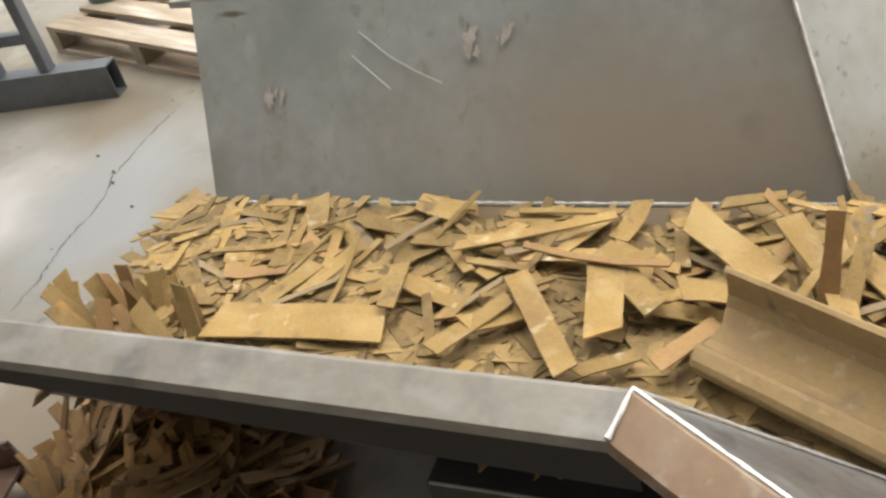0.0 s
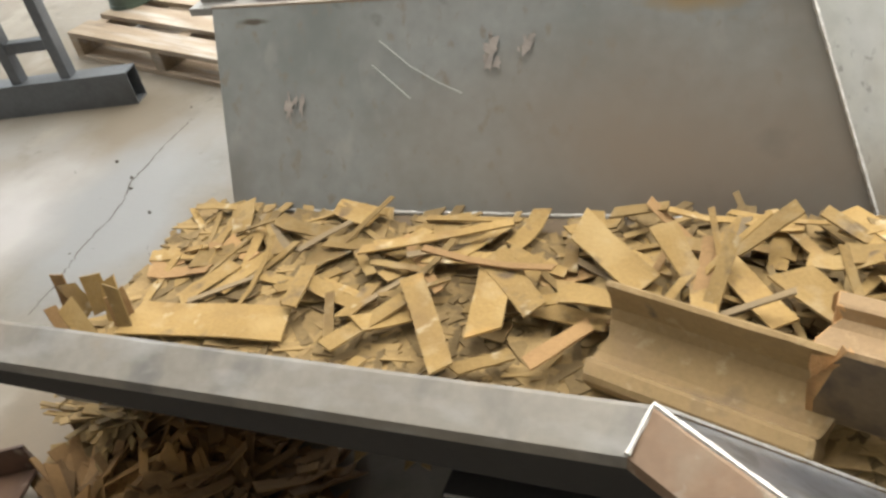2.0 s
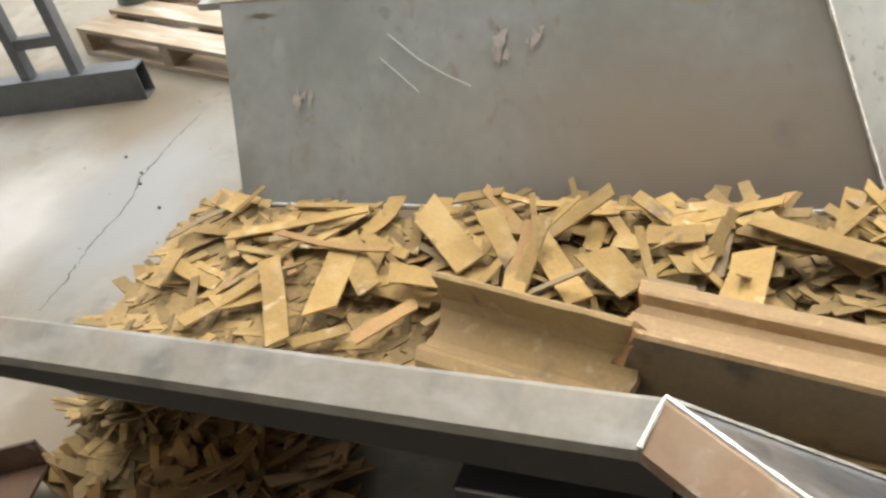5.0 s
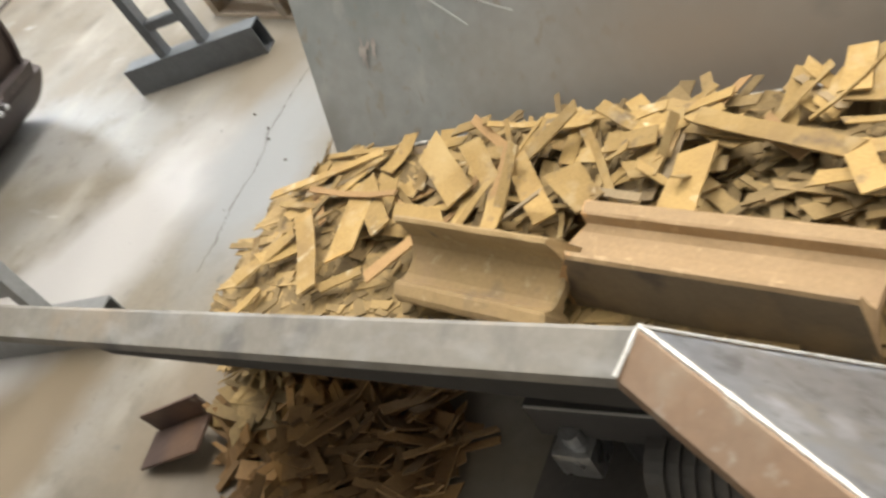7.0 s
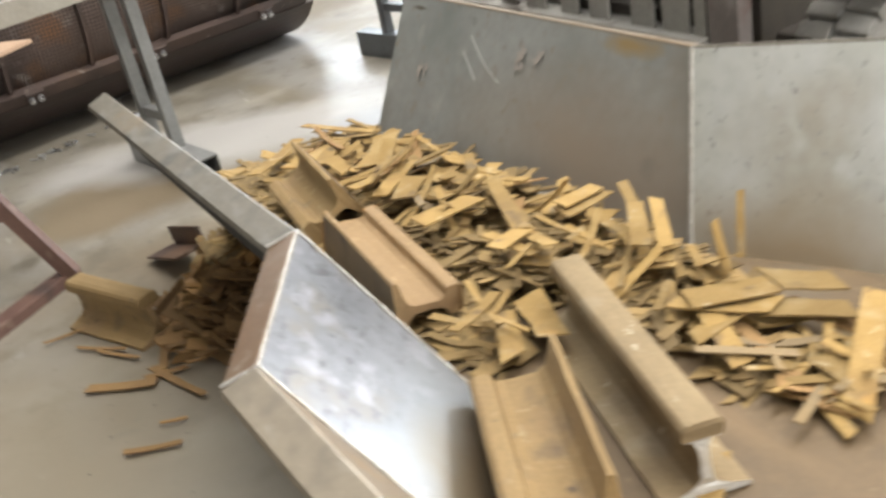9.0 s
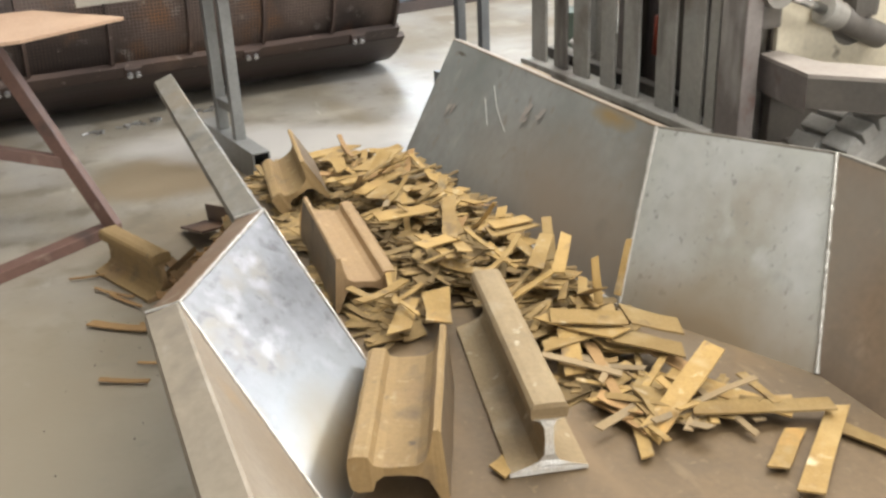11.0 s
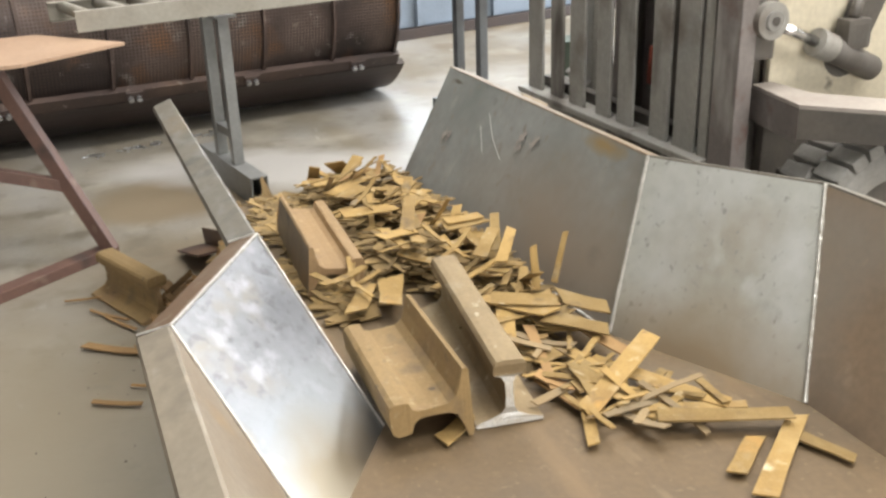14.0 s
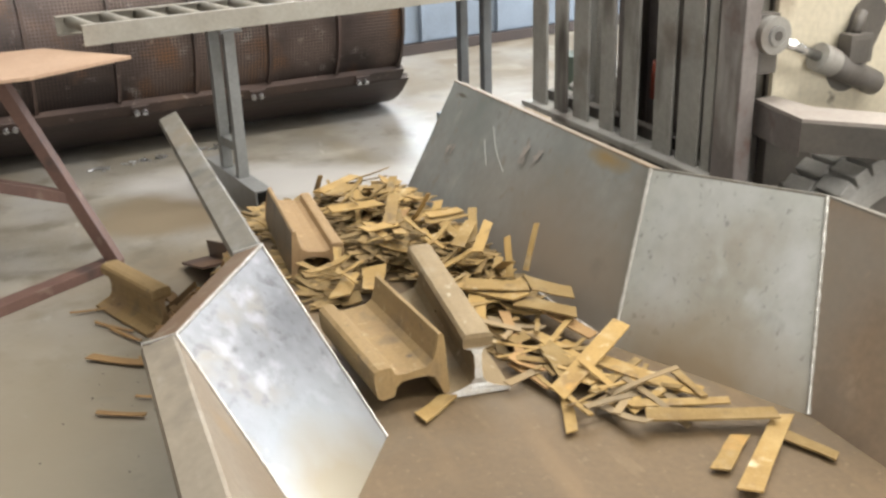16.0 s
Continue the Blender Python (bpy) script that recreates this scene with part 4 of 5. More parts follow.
PIECES_E = [
    (2.396, 0.042, 0.120, 128, -58, 0.141, 0.022),
    (2.514, -0.125, 0.080, 59, 0, 0.168, 0.085),
    (2.587, -0.001, 0.075, 45, 5, 0.123, 0.085),
    (2.163, -0.038, 0.125, 156, -17, 0.171, 0.034),
    (2.021, -0.079, 0.110, 94, 0, 0.128, 0.085),
    (1.757, -0.289, 0.100, 88, 0, 0.170, 0.085),
    (1.859, -0.180, 0.100, -14, 0, 0.262, 0.044),
    (2.25, -0.39, 0.050, -20, 0, 0.17, 0.085),
]
rng = random.Random(8)
for n, (u, y, z, yaw, dip, L_, W_) in enumerate(PIECES_A + PIECES_B + PIECES_C + PIECES_D + PIECES_E):
    me = chip_mesh(400 + n, L_, W_ * (0.62 if n in (36, 44) else 0.84), 0.004, 0.05 if n == 2 else rng.choice((0, 0, 0.01, 0.02)), rng.choice(("chip",) * 7 + ("chip_rust",)))
    big = "broad flat" if W_ > 0.06 else "long narrow" if L_ > 0.2 else "short flat"
    ob = tagged(new("steel_offcut", me), big + " dusty tan steel offcut lying on the load", "steel scrap", "steel offcuts on the pan")
    ride(ob, u, y, ZF + z + 0.006, (0, dip, yaw), rng)


# a rusty strip that stands in the load and topples
ob = tagged(new("steel_offcut", chip_mesh(498, 0.18, 0.034, 0.004, 0.02, "chip_rust")), "long orange-rusty steel strip standing in the load", "steel scrap", "steel offcuts on the pan")
rows = [(0, pose(1.35, -0.27, ZF + 0.13, 0, -74, 80)), (1.0, pose(1.24, -0.27, ZF + 0.13, 0, -70, 80)), (1.5, pose(1.18, -0.25, ZF + 0.11, 0, -40, 86)), (1.8, pose(1.14, -0.24, ZF + 0.09, 0, -14, 90))]
rows += [(t, pose(1.36 - d, -0.24, ZF + 0.09, 0, -12, 90)) for t, d in TRAVEL if 1.9 < t < 14.5]
rows += [(14.9, pose(0.03, -0.24, ZF + 0.07, 0, -12, 90)), (15.3, pose(-0.05, -0.25, ZF - 0.03, 0, 20, 95)), (15.6, pose(-0.08, -0.26, 0.15, 0, 12, 100)), (16, pose(-0.08, -0.26, 0.15, 0, 12, 100))]
MOVES.append((ob, rows))

# strips that stand on end at the discharge edge, drift off it and drop on the heap
rng = random.Random(31)
for n in range(17):
    L_, W_ = rng.uniform(0.08, 0.13), rng.uniform(0.026, 0.050)
    me = chip_mesh(520 + n, L_, W_, 0.004, rng.choice((0, 0.01, 0.02)), rng.choice(("chip", "chip", "chip_rust")))
    ob = tagged(new("steel_offcut", me), "rusty tan steel strip standing on end at the edge", "steel scrap", "steel offcuts on the pan")
    x, y = -0.10 + 0.02 * n, rng.uniform(-0.50, -0.36)
    rise = rng.uniform(45, 80)
    turn, lean = 142 + rng.uniform(-45, 45), rng.uniform(-14, 14)
    z = ZF + 0.012 + math.sin(radians(rise)) * L_ / 2
    t_e = max(0.7, (x + 0.19) / 0.12)
    x_e = x - 0.115 * t_e
    rest_x, rest_y = x_e + rng.uniform(0.0, 0.12), y - rng.uniform(0.02, 0.16)
    low = heap_z(rest_x, rest_y) + 0.02
    MOVES.append((ob, [(0, pose(x, y, z, lean, -rise, turn)), (t_e, pose(x_e, y, z - 0.02, lean, -rise - 6, turn)), (t_e + 0.3, pose(x_e - 0.03, y - 0.02, (z + low) / 2, lean, -rise + 35, turn + 20)), (t_e + 0.5, pose(rest_x, rest_y, low, lean, -8, turn + 30)), (16, pose(rest_x, rest_y, low, lean, -8, turn + 30))]))


# ---- heap on the floor under the discharge edge ----
def heap():
    rng = random.Random(31)
    pts, faces = [], []
    for i in range(560):
        r, a = math.sqrt(rng.random()), rng.uniform(0, math.tau)
        x, y = (0.19 + 0.32 * r * math.cos(a), -0.66 + 0.25 * r * math.sin(a)) if i % 5 < 3 else (0.03 + 0.28 * r * math.cos(a), -0.40 + 0.40 * r * math.sin(a))
        L_, W_ = chip_size(rng)
        p, f = chip_verts(rng, L_, W_, 0.004, rng.choice((0, 0, 0.05, 0.1)))
        slope = 24 * min(1, r * 1.5)
        z = heap_z(x, y) * rng.uniform(0.35, 1.0) + 0.004
        m = pose(x, y, z, rng.gauss(0, 13) - slope * math.sin(a), rng.gauss(0, 13) + slope * math.cos(a), rng.uniform(0, 180))
        low = min((m @ Vector(v)).z for v in p)
        if low < 0.002:
            m = Matrix.Translation((0, 0, 0.002 - low)) @ m
        o = len(pts)
        pts += [tuple(m @ Vector(v)) for v in p]
        faces += [tuple(o + b for b in q) for q in f]
    me = bpy.data.meshes.new("scrap_heap")
    me.from_pydata(pts, [], faces)
    me.materials.append(M["heap"])
    tagged(new("scrap_heap", me), "heap of rusty orange-brown steel offcuts on the concrete floor", "scrap heap", kind="stuff")
    # stray strips round the heap
    for x, y, L_, W_, yaw in ((0.32, -1.10, 0.21, 0.036, 52), (0.67, -1.12, 0.15, 0.018, 60), (-0.12, -1.16, 0.13, 0.010, 82), (0.06, -1.09, 0.18, 0.012, 40), (0.14, -1.06, 0.17, 0.012, 30), (0.36, -0.98, 0.12, 0.02, 70), (0.60, -1.04, 0.07, 0.010, 62), (0.43, -0.97, 0.26, 0.024, 15), (0.25, -0.95, 0.2, 0.03, -20)):
        me = chip_mesh(int(900 + x * 100), L_, W_, 0.004, 0.02, "chip_rust")
        ob = tagged(new("steel_offcut", me), "stray rusty steel strip lying on the concrete floor", "steel scrap", "stray steel strips on the floor")
        ob.matrix_world = pose(x, y, 0.012, 0, 0, yaw)


heap()
fr = rail_offcut(0.36, 23, UPRIGHT, "rust_rail", "rusty rail offcut standing on the concrete floor beside the heap")
fr["group"] = "rail offcuts on the floor"
fr.matrix_world = pose(-0.02, -0.995, 0.0, 0, 0, 22.6)

bm = bmesh.new()
beam(bm, (-0.42, -0.74, 0.02), (-0.20, -0.69, 0.07), 0.11, 0.008, bevel=0.001)
beam(bm, (-0.43, -0.68, 0.05), (-0.21, -0.63, 0.10), 0.008, 0.08, bevel=0.001)
thing("angle_offcut", bm, "drum", "dark brown-grey steel angle offcut leaning on the heap", "steel scrap")


# ---- things round the pan ----
def trestle(x, y, yaw, paint="grey_paint"):
    ob = base("trestle", pose(x, y, 0, 0, 0, yaw), "grey steel trestle on a square tube foot", "trestle", "conveyor trestles")
    part("foot_tube", beam(bmesh.new(), (-0.44, 0, 0.065), (0.26, 0, 0.065), 0.08, 0.13, wall=0.006), paint, ob)
    for lx in (-0.215, 0.0):
        part("leg", beam(bmesh.new(), (lx, 0, 0.13), (lx, 0, 0.80), 0.042, 0.05, up=(0, 1, 0)), paint, ob)
    part("rung", beam(bmesh.new(), (-0.19, 0, 0.27), (-0.025, 0, 0.27), 0.042, 0.042), paint, ob)
    part("head_plate", box(bmesh.new(), -0.27, 0.06, -0.05, 0.05, 0.80, 0.812, 0.002), paint, ob)
    for lx in (-0.24, 0.035):
        for ly in (-0.035, 0.035):
            part("bolt", cyl(bmesh.new(), (lx, ly, 0.812), (lx, ly, 0.824), 0.009, 6), "zinc", ob)
    return ob


trestle(-1.10, -0.40, 9, "steel_grey")
trestle(-1.42, 1.00, 11)


def roller_conveyor():
    ang = math.degrees(math.atan2(-0.34, 1.435))
    rot = -math.degrees(math.atan2(-0.34, 1.435)) + 90
    d = Vector((-0.34, 1.435, 0)).normalized()
    s = Vector((d.y, -d.x, 0))
    o = Vector((-1.09, -0.385, 0.826)) - s * 0.10
    ob = base("roller_conveyor", pose(0, 0, 0), "pale green-grey gravity roller conveyor on trestles", "conveyor")
    a, b = -0.66, 3.2
    for k in (-0.20, 0.20):
        bm = bmesh.new()
        p, q = o + s * k + d * a, o + s * k + d * b
        inw = -s * math.copysign(1, k)
        prof = [(0, 0), (0.034, 0), (0.034, 0.005), (0.005, 0.005), (0.005, 0.075), (0.034, 0.075), (0.034, 0.08), (0, 0.08)]
        ends = [[bm.verts.new(e + inw * u_ + Vector((0, 0, v_))) for u_, v_ in prof] for e in (p, q)]
        for c in range(8):
            bm.faces.new((ends[0][c], ends[0][(c + 1) % 8], ends[1][(c + 1) % 8], ends[1][c]))
        bm.faces.new(ends[0])
        bm.faces.new(ends[1][::-1])
        part("side_channel", bm, "conveyor_green", ob)
    n = 0
    x = a + 0.06
    while x < b:
        c = o + d * x + Vector((0, 0, 0.055))
        part("roller", cyl(bmesh.new(), c - s * 0.195, c + s * 0.195, 0.025, 14), "conveyor_green", ob, "", True)
        x += 0.15


roller_conveyor()


def red_frame():
    ob = base("pipe_trestle", pose(0, 0, 0), "red-brown painted steel trestle with a sloping leg", "trestle")
    part("leg", beam(bmesh.new(), (-0.65, -1.33, 0.76), (-0.51, -1.03, 0.03), 0.05, 0.05), "red_brown", ob)
    part("brace", beam(bmesh.new(), (-0.57, -1.15, 0.30), (-0.60, -1.75, 0.50), 0.045, 0.045), "red_brown", ob)
    part("leg", beam(bmesh.new(), (-0.63, -1.95, 0.76), (-0.60, -2.30, 0.03), 0.05, 0.05), "red_brown", ob)
    part("foot_bar", beam(bmesh.new(), (-0.56, -1.02, 0.02), (-0.14, -1.64, 0.02), 0.07, 0.04), "red_brown", ob)
    part("head_bar", beam(bmesh.new(), (-0.63, -1.28, 0.775), (-0.63, -2.05, 0.775), 0.05, 0.03), "red_brown", ob)
    bm = bmesh.new()
    pts = [(-0.66, -0.85), (-0.40, -1.22), (-0.30, -2.2), (-1.0, -2.2), (-1.05, -1.16)]
    up = [bm.verts.new((x, y, 0.803)) for x, y in pts]
    lo = [bm.verts.new((x, y, 0.791)) for x, y in pts]
    bm.faces.new(up)
    bm.faces.new(lo[::-1])
    for i in range(len(pts)):
        j = (i + 1) % len(pts)
        bm.faces.new((up[i], lo[i], lo[j], up[j]))
    thing("steel_plate", bm, "rust_plate", "pale rusty steel plate lying on the red-brown trestle", "steel plate")


red_frame()


def screen_drum():
    """A screening drum lying on the floor, its axis nearly along y."""
    rng = random.Random(9)
    R, y0, y1 = 0.62, -2.6, 0.80
    ob = base("screen_drum", pose(-2.76, 0, 0, 0, 0, 6.5), "dark rusty-brown screening drum with wire mesh panels on the floor", "screening drum")
    zc = 0.66
    seg = 40

    def arc(bm, r0, r1, ya, yb, a0, a1, n=24):
        rows = []
        for i in range(n + 1):
            a = radians(a0 + (a1 - a0) * i / n)
            c, s = math.cos(a), math.sin(a)
            rows.append([bm.verts.new((c * r, y, zc + s * r)) for r, y in ((r0, ya), (r1, ya), (r1, yb), (r0, yb))])
        for p, q in zip(rows, rows[1:]):
            for j in range(4):
                bm.faces.new((p[j], p[(j + 1) % 4], q[(j + 1) % 4], q[j]))
        bm.faces.new(rows[0])
        bm.faces.new(rows[-1][::-1])
        return bm
    part("shell", arc(bmesh.new(), R - 0.05, R - 0.03, y0, y1, -180, 179, 40), "drum", ob)
    part("trough", arc(bmesh.new(), R - 0.005, R + 0.035, y0, y1 + 0.05, -140, -40, 24), "drum_dark", ob, "black lower trough")
    part("end_plate", arc(bmesh.new(), 0.12, R - 0.03, y1 - 0.02, y1 - 0.01, -180, 179, 40), "drum_dark", ob)
    ys = [y0 + 0.02 + i * 0.42 for i in range(9)]
    ys[-1] = y1 - 0.03
    for y in ys:
        part("hoop", arc(bmesh.new(), R - 0.03, R + 0.012, y - 0.009, y + 0.009, -180, 179, 40), "drum", ob)
    for a, b in zip(ys, ys[1:]):
        bm = bmesh.new()
        n = int((b - a - 0.03) / 0.019)
        pts, faces = [], []

        def strip(p0, p1, p2, p3):
            o = len(pts)
            pts.extend((p0, p1, p2, p3))
            faces.append((o, o + 1, o + 2, o + 3))
        for i in range(n + 1):
            y = a + 0.015 + i * 0.019
            for k in range(20):
                t0, t1 = radians(-34 + k * 6.7), radians(-34 + (k + 1) * 6.7)
                r = R - 0.012
                strip((math.cos(t0) * r, y - 0.003, zc + math.sin(t0) * r), (math.cos(t0) * r, y + 0.003, zc + math.sin(t0) * r), (math.cos(t1) * r, y + 0.003, zc + math.sin(t1) * r), (math.cos(t1) * r, y - 0.003, zc + math.sin(t1) * r))
        for k in range(75):
            t0 = radians(-33 + k * 1.76)
            t1 = t0 + 0.006 / R
            r = R - 0.010
            strip((math.cos(t0) * r, a + 0.012, zc + math.sin(t0) * r), (math.cos(t0) * r, b - 0.012, zc + math.sin(t0) * r), (math.cos(t1) * r, b - 0.012, zc + math.sin(t1) * r), (math.cos(t1) * r, a + 0.012, zc + math.sin(t1) * r))
        bm.free()
        me = bpy.data.meshes.new("wire_mesh")
        me.from_pydata(pts, [], faces)
        me.materials.append(M["wire"])
        w = new("wire_mesh", me)
        w.parent = ob
    a = radians(-36)
    part("rim_band", arc(bmesh.new(), R - 0.01, R + 0.03, y0, y1, -40, -33, 4), "drum", ob)
    for y in (-2.1, -1.46, -0.80, -0.14, 0.52):
        m = Matrix.Translation((math.cos(a) * (R + 0.03), y, zc + math.sin(a) * (R + 0.03))) @ pose(0, 0, 0, 0, 36, 0)
        cl = part("clamp", box(bmesh.new(), -0.004, 0.012, -0.045, 0.045, -0.03, 0.03, 0.003, m), "drum", ob, "dark clamp plate with bright bolts")
        for dy in (-0.022, 0.022):
            part("clamp_bolt", cyl(bmesh.new(), m @ Vector((0.012, dy, -0.008)), m @ Vector((0.034, dy, -0.008)), 0.015, 8), "zinc", cl)


screen_drum()


def blue_trough():
    ob = base("blue_trough", pose(-4.9, 2.6, 0, 0, 0, 12), "blue-grey steel trough section lying on the floor", "trough")
    part("body", box(bmesh.new(), -0.3, 0.3, -2.2, 2.2, 0.09, 0.75, 0.02), "blue_paint", ob)
    for y in (-1.7, -0.9, -0.1, 0.7, 1.5):
        part("rib", box(bmesh.new(), 0.302, 0.34, y - 0.02, y + 0.02, 0.1, 0.72, 0.004), "blue_paint", ob)
    part("skid", box(bmesh.new(), -0.28, 0.34, -2.2, 2.2, 0.0, 0.088, 0.004), "drum_dark", ob)


blue_trough()


def swarf():
    rng = random.Random(12)
    for cx, cy in ((-2.02, -0.98), (-2.06, -0.80), (-2.10, -0.62), (-2.16, -0.40), (-2.2, -0.3)):
        bm = bmesh.new()
        for i in range(9):
            x, y = cx + rng.uniform(-0.03, 0.03), cy + rng.uniform(-0.07, 0.07)
            box(bm, -0.02, 0.02, -0.005, 0.005, 0, 0.006, 0, pose(x, y, 0.001 + rng.uniform(0, 0.01), rng.uniform(-20, 20), 0, rng.uniform(0, 180)))
        thing("metal_swarf", bm, "zinc", "scatter of shiny metal bits on the floor beside the drum", "metal bits", "metal bits by the drum", kind="stuff")


swarf()


def forklift():
    ob = base("forklift", pose(0.10, 0.84, 0), "worn cream and grey forklift with raised barred load backrest", "forklift")
    for x0, x1 in ((-0.66, -0.535), (-0.46, -0.36), (-0.30, -0.185), (-0.09, 0.005), (0.065, 0.165), (0.28, 0.385), (0.425, 0.54), (0.565, 0.612)):
        b = bmesh.new()
        box(b, x0, x1, -0.006, 0.006, 0.46, 1.6, 0.002)
        box(b, x0, x0 + 0.010, 0.007, 0.055, 0.46, 1.6, 0.002)
        part("backrest_bar", b, "mast", ob, "scuffed grey angle bar")
    part("lower_ledge", box(bmesh.new(), -0.68, 0.62, -0.05, 0.06, 0.435, 0.459, 0.004), "mast", ob, "dusty flat lower bar")
    part("lower_rail", box(bmesh.new(), -0.66, 0.60, 0.062, 0.11, 0.40, 0.50, 0.005), "grease", ob, "black greasy carriage rail")
    part("upper_rail", box(bmesh.new(), -0.68, 0.62, -0.03, 0.03, 1.6, 1.68, 0.005), "mast", ob)
    for x in (0.625,):
        part("mast_channel", box(bmesh.new(), x, x + 0.12, -0.01, 0.05, 0.04, 2.1, 0.006), "mast_rust", ob, "rust-stained mast channel")
    for x in (-0.38, 0.55):
        part("inner_channel", box(bmesh.new(), x, x + 0.05, 0.12, 0.20, 0.06, 2.05, 0.005), "mast", ob)
    for x in (-0.08, 0.22):
        part("lift_cylinder", cyl(bmesh.new(), (x, 0.15, 0.10), (x, 0.15, 1.9), 0.045, 20), "grease", ob, "", True)
    part("red_hose", cyl(bmesh.new(), (0.10, 0.13, 0.60), (0.11, 0.13, 0.74), 0.028, 10), "red", ob, "red hose cover", True)
    part("mast_plate", box(bmesh.new(), -0.12, 0.60, 0.215, 0.235, 0.42, 1.95, 0.004), "mast_rust", ob, "stained plate behind the bars")
    for x in (-0.17, 0.34):
        part("inner_channel", box(bmesh.new(), x, x + 0.06, 0.12, 0.20, 0.06, 2.05, 0.005), "mast_rust", ob)
    part("axle", box(bmesh.new(), -0.60, 0.80, 0.26, 0.50, 0.20, 0.40, 0.02), "grease", ob)
    b = bmesh.new()
    box(b, -0.38, 0.65, 0.62, 2.0, 0.45, 1.5, 0.05)
    part("body", b, "cream", ob, "chipped cream painted body")
    rim_line = [(0.70, 0.09), (0.98, 0.03), (1.20, 0.23), (1.20, 0.90)]
    inner = [(0.70, 0.165), (0.88, 0.165), (1.04, 0.29), (1.04, 0.90)]

    def strip(lo, hi, pts_a, pts_b):
        """A plate between two plan lines, from height lo to hi."""
        b = bmesh.new()
        for (a0, a1), (b0, b1) in zip(zip(pts_a, pts_a[1:]), zip(pts_b, pts_b[1:])):
            q = [b.verts.new((x, y, z)) for z in (lo, hi) for x, y in (a0, a1, b1, b0)]
            for face in ((3, 2, 1, 0), (4, 5, 6, 7), (0, 1, 5, 4), (1, 2, 6, 5), (2, 3, 7, 6), (3, 0, 4, 7)):
                b.faces.new([q[c] for c in face])
        return b

    def inset(line, d):
        return [(x - d, y + d * 0.6) for x, y in line]
    # sheen is coloured into the top, shade into the front and side
    part("fender", strip(0.705, 0.717, rim_line, inner), "fender", ob, "fender with dust and sheen in its pale top colour")
    part("fender_front", strip(0.60, 0.704, rim_line[:2], inset(rim_line[:2], 0.012)), "mast_rust", ob, "scuffed fender front coloured dark for shade")
    part("fender_side", strip(0.615, 0.704, rim_line[1:], inset(rim_line[1:], 0.012)), "grease", ob, "fender side coloured black for shade")
    part("inner_fender", box(bmesh.new(), 0.62, 0.655, 0.19, 1.4, 0.30, 0.70, 0.004), "grease", ob, "black inner fender")
    part("side_plate", box(bmesh.new(), 0.66, 0.68, 0.17, 1.6, 0.56, 1.75, 0.006), "cream", ob, "cream painted side plate")
    lug = part("pivot_lug", cyl(bmesh.new(), (0.71, 0.09, 0.925), (0.77, 0.09, 0.925), 0.058, 28), "mast", ob, "grey steel pivot lug")
    part("lug_bracket", box(bmesh.new(), 0.685, 0.74, 0.052, 0.13, 0.80, 0.99, 0.012), "grease", lug)
    part("pivot_pin", cyl(bmesh.new(), (0.77, 0.09, 0.925), (0.780, 0.09, 0.925), 0.03, 20), "zinc", lug)
    part("pin_hole", cyl(bmesh.new(), (0.780, 0.09, 0.925), (0.782, 0.09, 0.925), 0.015, 16), "grease", lug)
    part("piston_rod", cyl(bmesh.new(), (0.735, 0.13, 0.908), (0.735, 0.31, 0.831), 0.017, 16), "chrome", ob, "polished chrome rod", True)
    b = bmesh.new()
    cyl(b, (0.735, 0.295, 0.837), (0.735, 0.36, 0.809), 0.046, 28)
    tilt = part("tilt_cylinder", b, "mast", ob, "dusty grey hydraulic tilt cylinder")
    part("cylinder_barrel", cyl(bmesh.new(), (0.735, 0.36, 0.809), (0.70, 0.58, 0.716), 0.042, 24), "grease", tilt, "", True)
    part("port_block", box(bmesh.new(), 0.70, 0.765, 0.40, 0.50, 0.80, 0.90, 0.02), "grease", tilt)
    part("hose_elbow", cyl(bmesh.new(), (0.735, 0.44, 0.90), (0.715, 0.48, 0.96), 0.018, 12), "grease", tilt, "", True)
    b = bmesh.new()
    ring = []
    for k in range(28):
        a = k * math.tau / 28
        up = math.sin(a) > 0
        ring.append(b.verts.new((0.683, 0.50 + 0.085 * math.cos(a) + (0.045 if up else -0.03), 0.83 + 0.085 * math.sin(a) + (0.09 if up else -0.05))))
    b.faces.new(ring)
    part("slot", b, "grease", ob, "dark rounded slot in the plate")
    part("name_plate", box(bmesh.new(), 0.681, 0.685, 0.30, 0.40, 1.02, 1.08, 0.001), "mast", ob, "grey metal name plate")
    for wx in (-0.45, 0.985):
        R, w = 0.305, 0.22
        c = Vector((wx, 0.33, R))
        wheel = new("wheel")
        wheel.parent = ob
        wheel.matrix_basis = pose(*c)
        t = bmesh.new()
        prof = [(0.17, -w / 2 + 0.01), (0.23, -w / 2), (0.272, -w / 2 + 0.012), (0.284, -w / 2 + 0.035), (0.286, 0.0), (0.284, w / 2 - 0.035), (0.272, w / 2 - 0.012), (0.23, w / 2), (0.17, w / 2 - 0.01)]
        n = 48
        rings = [[t.verts.new((x, math.cos(i * math.tau / n) * r, math.sin(i * math.tau / n) * r)) for r, x in prof] for i in range(n)]
        for i in range(n):
            p, q = rings[i], rings[(i + 1) % n]
            for j in range(len(prof) - 1):
                t.faces.new((p[j], p[j + 1], q[j + 1], q[j]))
        part("tyre", t, "rubber", wheel, "dusty grey lugged rubber tyre", True)
        for s_ in (-1, 1):
            g = bmesh.new()
            box(g, 0.004 if s_ > 0 else -w / 2 - 0.002, w / 2 + 0.002 if s_ > 0 else -0.004, -0.026, 0.026, 0.262, R, 0.008)
            shared = finish("tread_lug", g, "rubber")
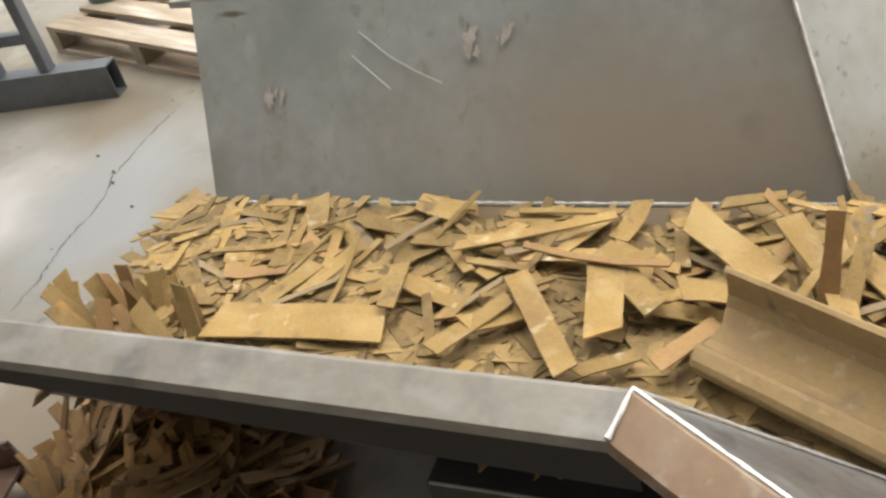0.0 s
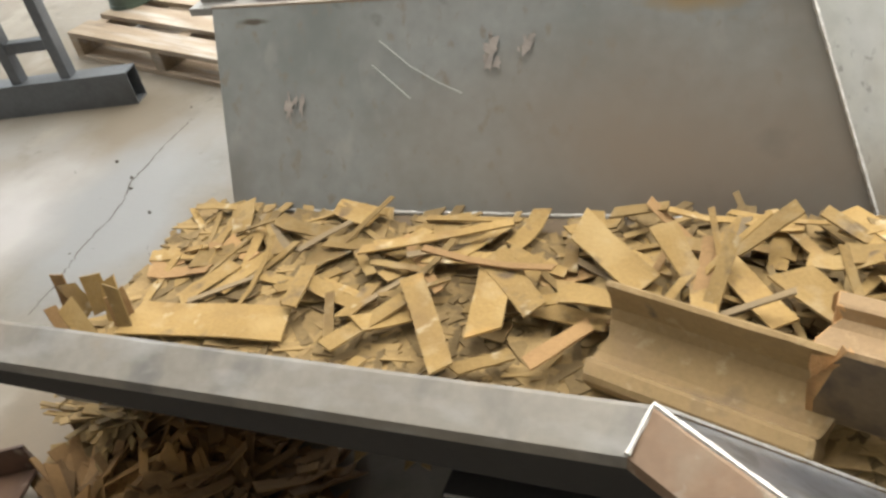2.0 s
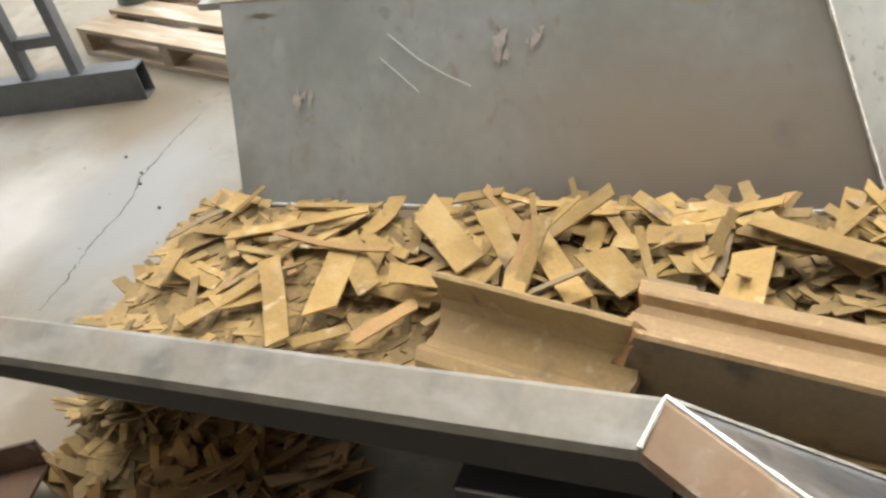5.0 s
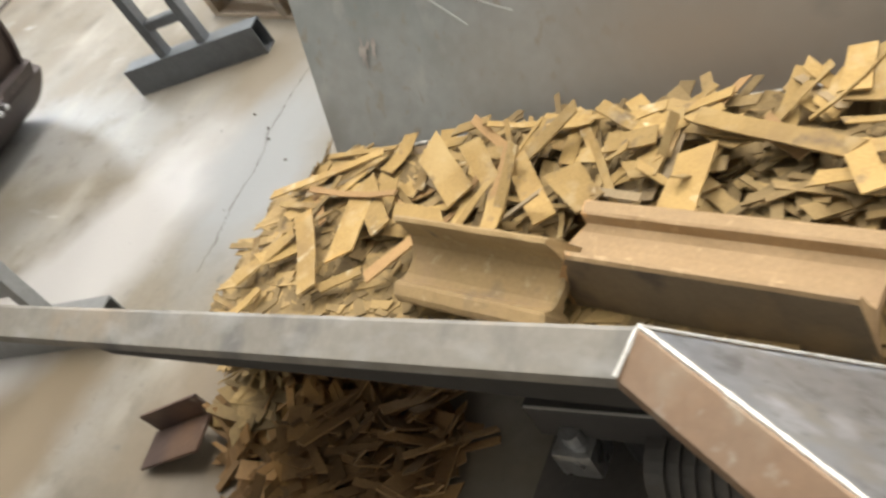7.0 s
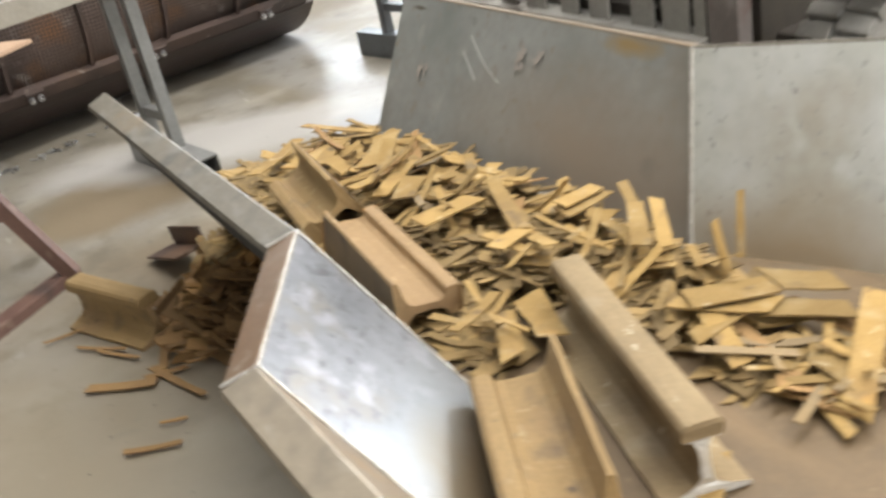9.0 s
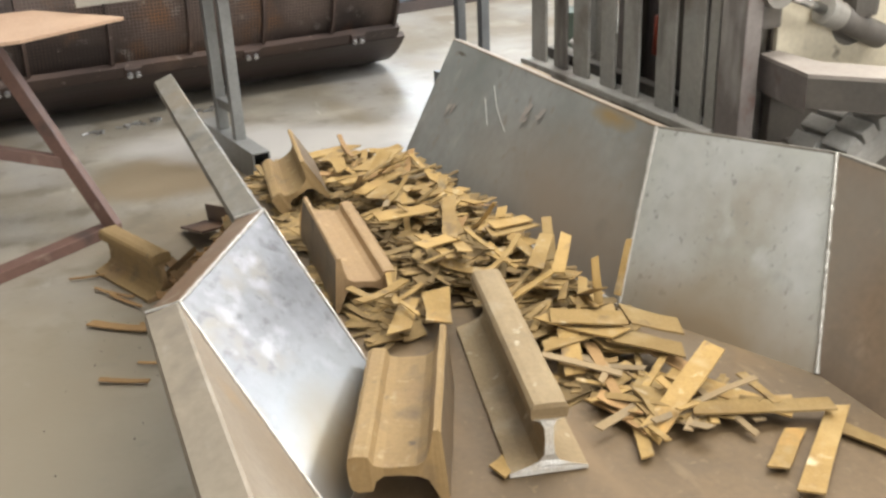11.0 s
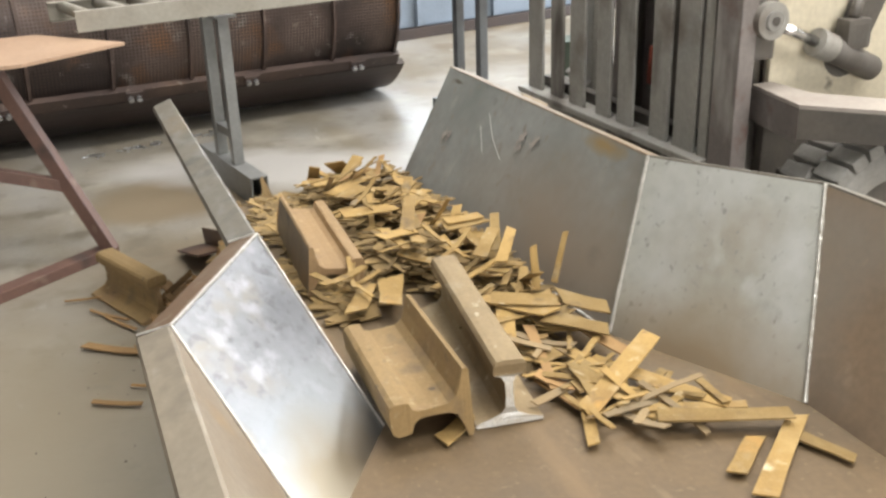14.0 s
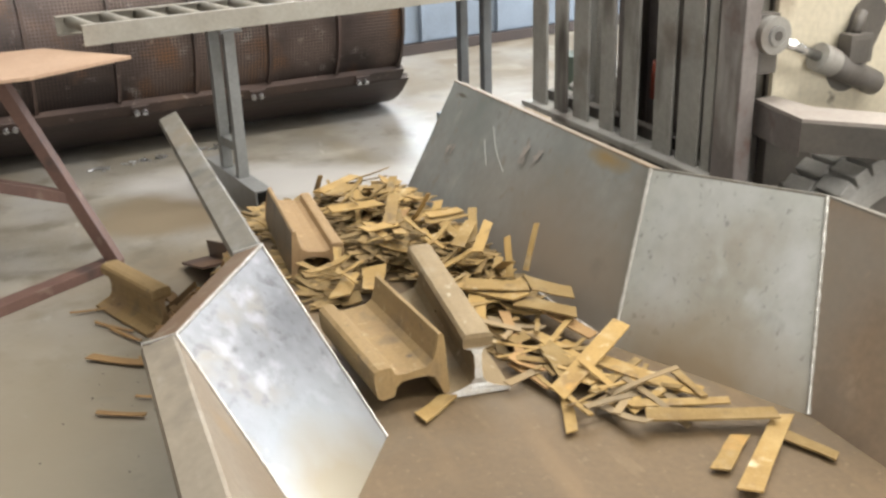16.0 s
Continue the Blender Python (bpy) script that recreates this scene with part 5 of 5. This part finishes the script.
            for i in range(28):
                lug_ = new("tread_lug", shared)
                lug_.parent = wheel
                lug_.matrix_basis = pose(0, 0, 0, i * 360 / 28 + (6.4 if s_ > 0 else 0), 0, 0)
        r = bmesh.new()
        cyl(r, (-0.09, 0, 0), (0.09, 0, 0), 0.172, 32)
        part("rim", r, "grease", wheel)
        hub = bmesh.new()
        cyl(hub, (0.09, 0, 0), (0.11, 0, 0), 0.06, 20)
        part("hub", hub, "mast", wheel)


forklift()


def pallet(x, y, z, yaw, label):
    ob = base("pallet", pose(x, y, z, 0, 0, yaw), label, "pallet")
    for k in range(6):
        yy = -0.5 + k * 0.176
        part("deck_board", box(bmesh.new(), -0.6, 0.6, yy, yy + 0.12, 0.10, 0.12, 0.002), "pallet", ob)
    for xx in (-0.6, -0.03, 0.54):
        part("stringer", box(bmesh.new(), xx, xx + 0.06, -0.5, 0.5, 0.02, 0.10, 0.002), "pallet", ob)
    for yy in (-0.5, -0.06, 0.38):
        part("bottom_board", box(bmesh.new(), -0.6, 0.6, yy, yy + 0.12, 0.0, 0.019, 0.002), "pallet", ob)
    return ob


pallet(-1.047, 1.709, 0.0, -17, "weathered wooden pallet on the concrete floor")
bm = bmesh.new()
cyl(bm, (-1.62, 1.70, 0.122), (-1.62, 1.70, 0.42), 0.10, 32, 0.115)
cyl(bm, (-1.62, 1.70, 0.122), (-1.62, 1.70, 0.138), 0.106, 32)
cyl(bm, (-1.62, 1.70, 0.408), (-1.62, 1.70, 0.424), 0.121, 32)
thing("bucket", bm, "drum_green", "dark green metal bucket standing on the pallet", "bucket", smooth=False)

# cracks and small stones on the floor
CRACK = [(-0.84, 0.90), (-0.845, 0.77), (-0.835, 0.64), (-0.83, 0.51), (-0.79, 0.42), (-0.77, 0.33), (-0.765, 0.2), (-0.75, 0.1), (-0.73, 0.0), (-0.72, -0.15)]
rng = random.Random(2)
bm = bmesh.new()
prev = None
for (xa, ya), (xb, yb) in zip(CRACK, CRACK[1:]):
    for i in range(8):
        k = i / 8
        x, y = xa + (xb - xa) * k + rng.uniform(-0.006, 0.006), ya + (yb - ya) * k
        w = rng.uniform(0.0008, 0.0035)
        cur = (bm.verts.new((x - w, y, 0.001)), bm.verts.new((x + w, y, 0.001)))
        if prev:
            bm.faces.new((prev[0], prev[1], cur[1], cur[0]))
        prev = cur
thing("floor_crack", bm, "crack", "thin dark crack running through the concrete floor", "crack", kind="structure")
bm = bmesh.new()
for i in range(34):
    x, y = (rng.uniform(-1.3, -0.5), rng.uniform(-0.1, 1.0)) if i < 15 else (rng.uniform(0.2, 1.1), rng.uniform(-1.35, -1.0))
    r = rng.uniform(0.001, 0.003)
    bmesh.ops.create_icosphere(bm, subdivisions=1, radius=r, matrix=Matrix.Translation((x, y, r * 0.6)))
for x, y in ((-0.97, 0.62), (-0.84, 0.53), (-0.80, 0.47), (-0.64, 0.35)):
    bmesh.ops.create_icosphere(bm, subdivisions=1, radius=0.008, matrix=Matrix.LocRotScale((x, y, 0.003), Euler((0, 0, rng.uniform(0, 3))), (1.3, 0.7, 0.4)))
thing("floor_crumbs", bm, "crack", "small dark crumbs scattered on the concrete floor", "crumbs", kind="stuff")


def motions():
    for ob, rows in MOVES:
        walk(ob, rows)


motions()
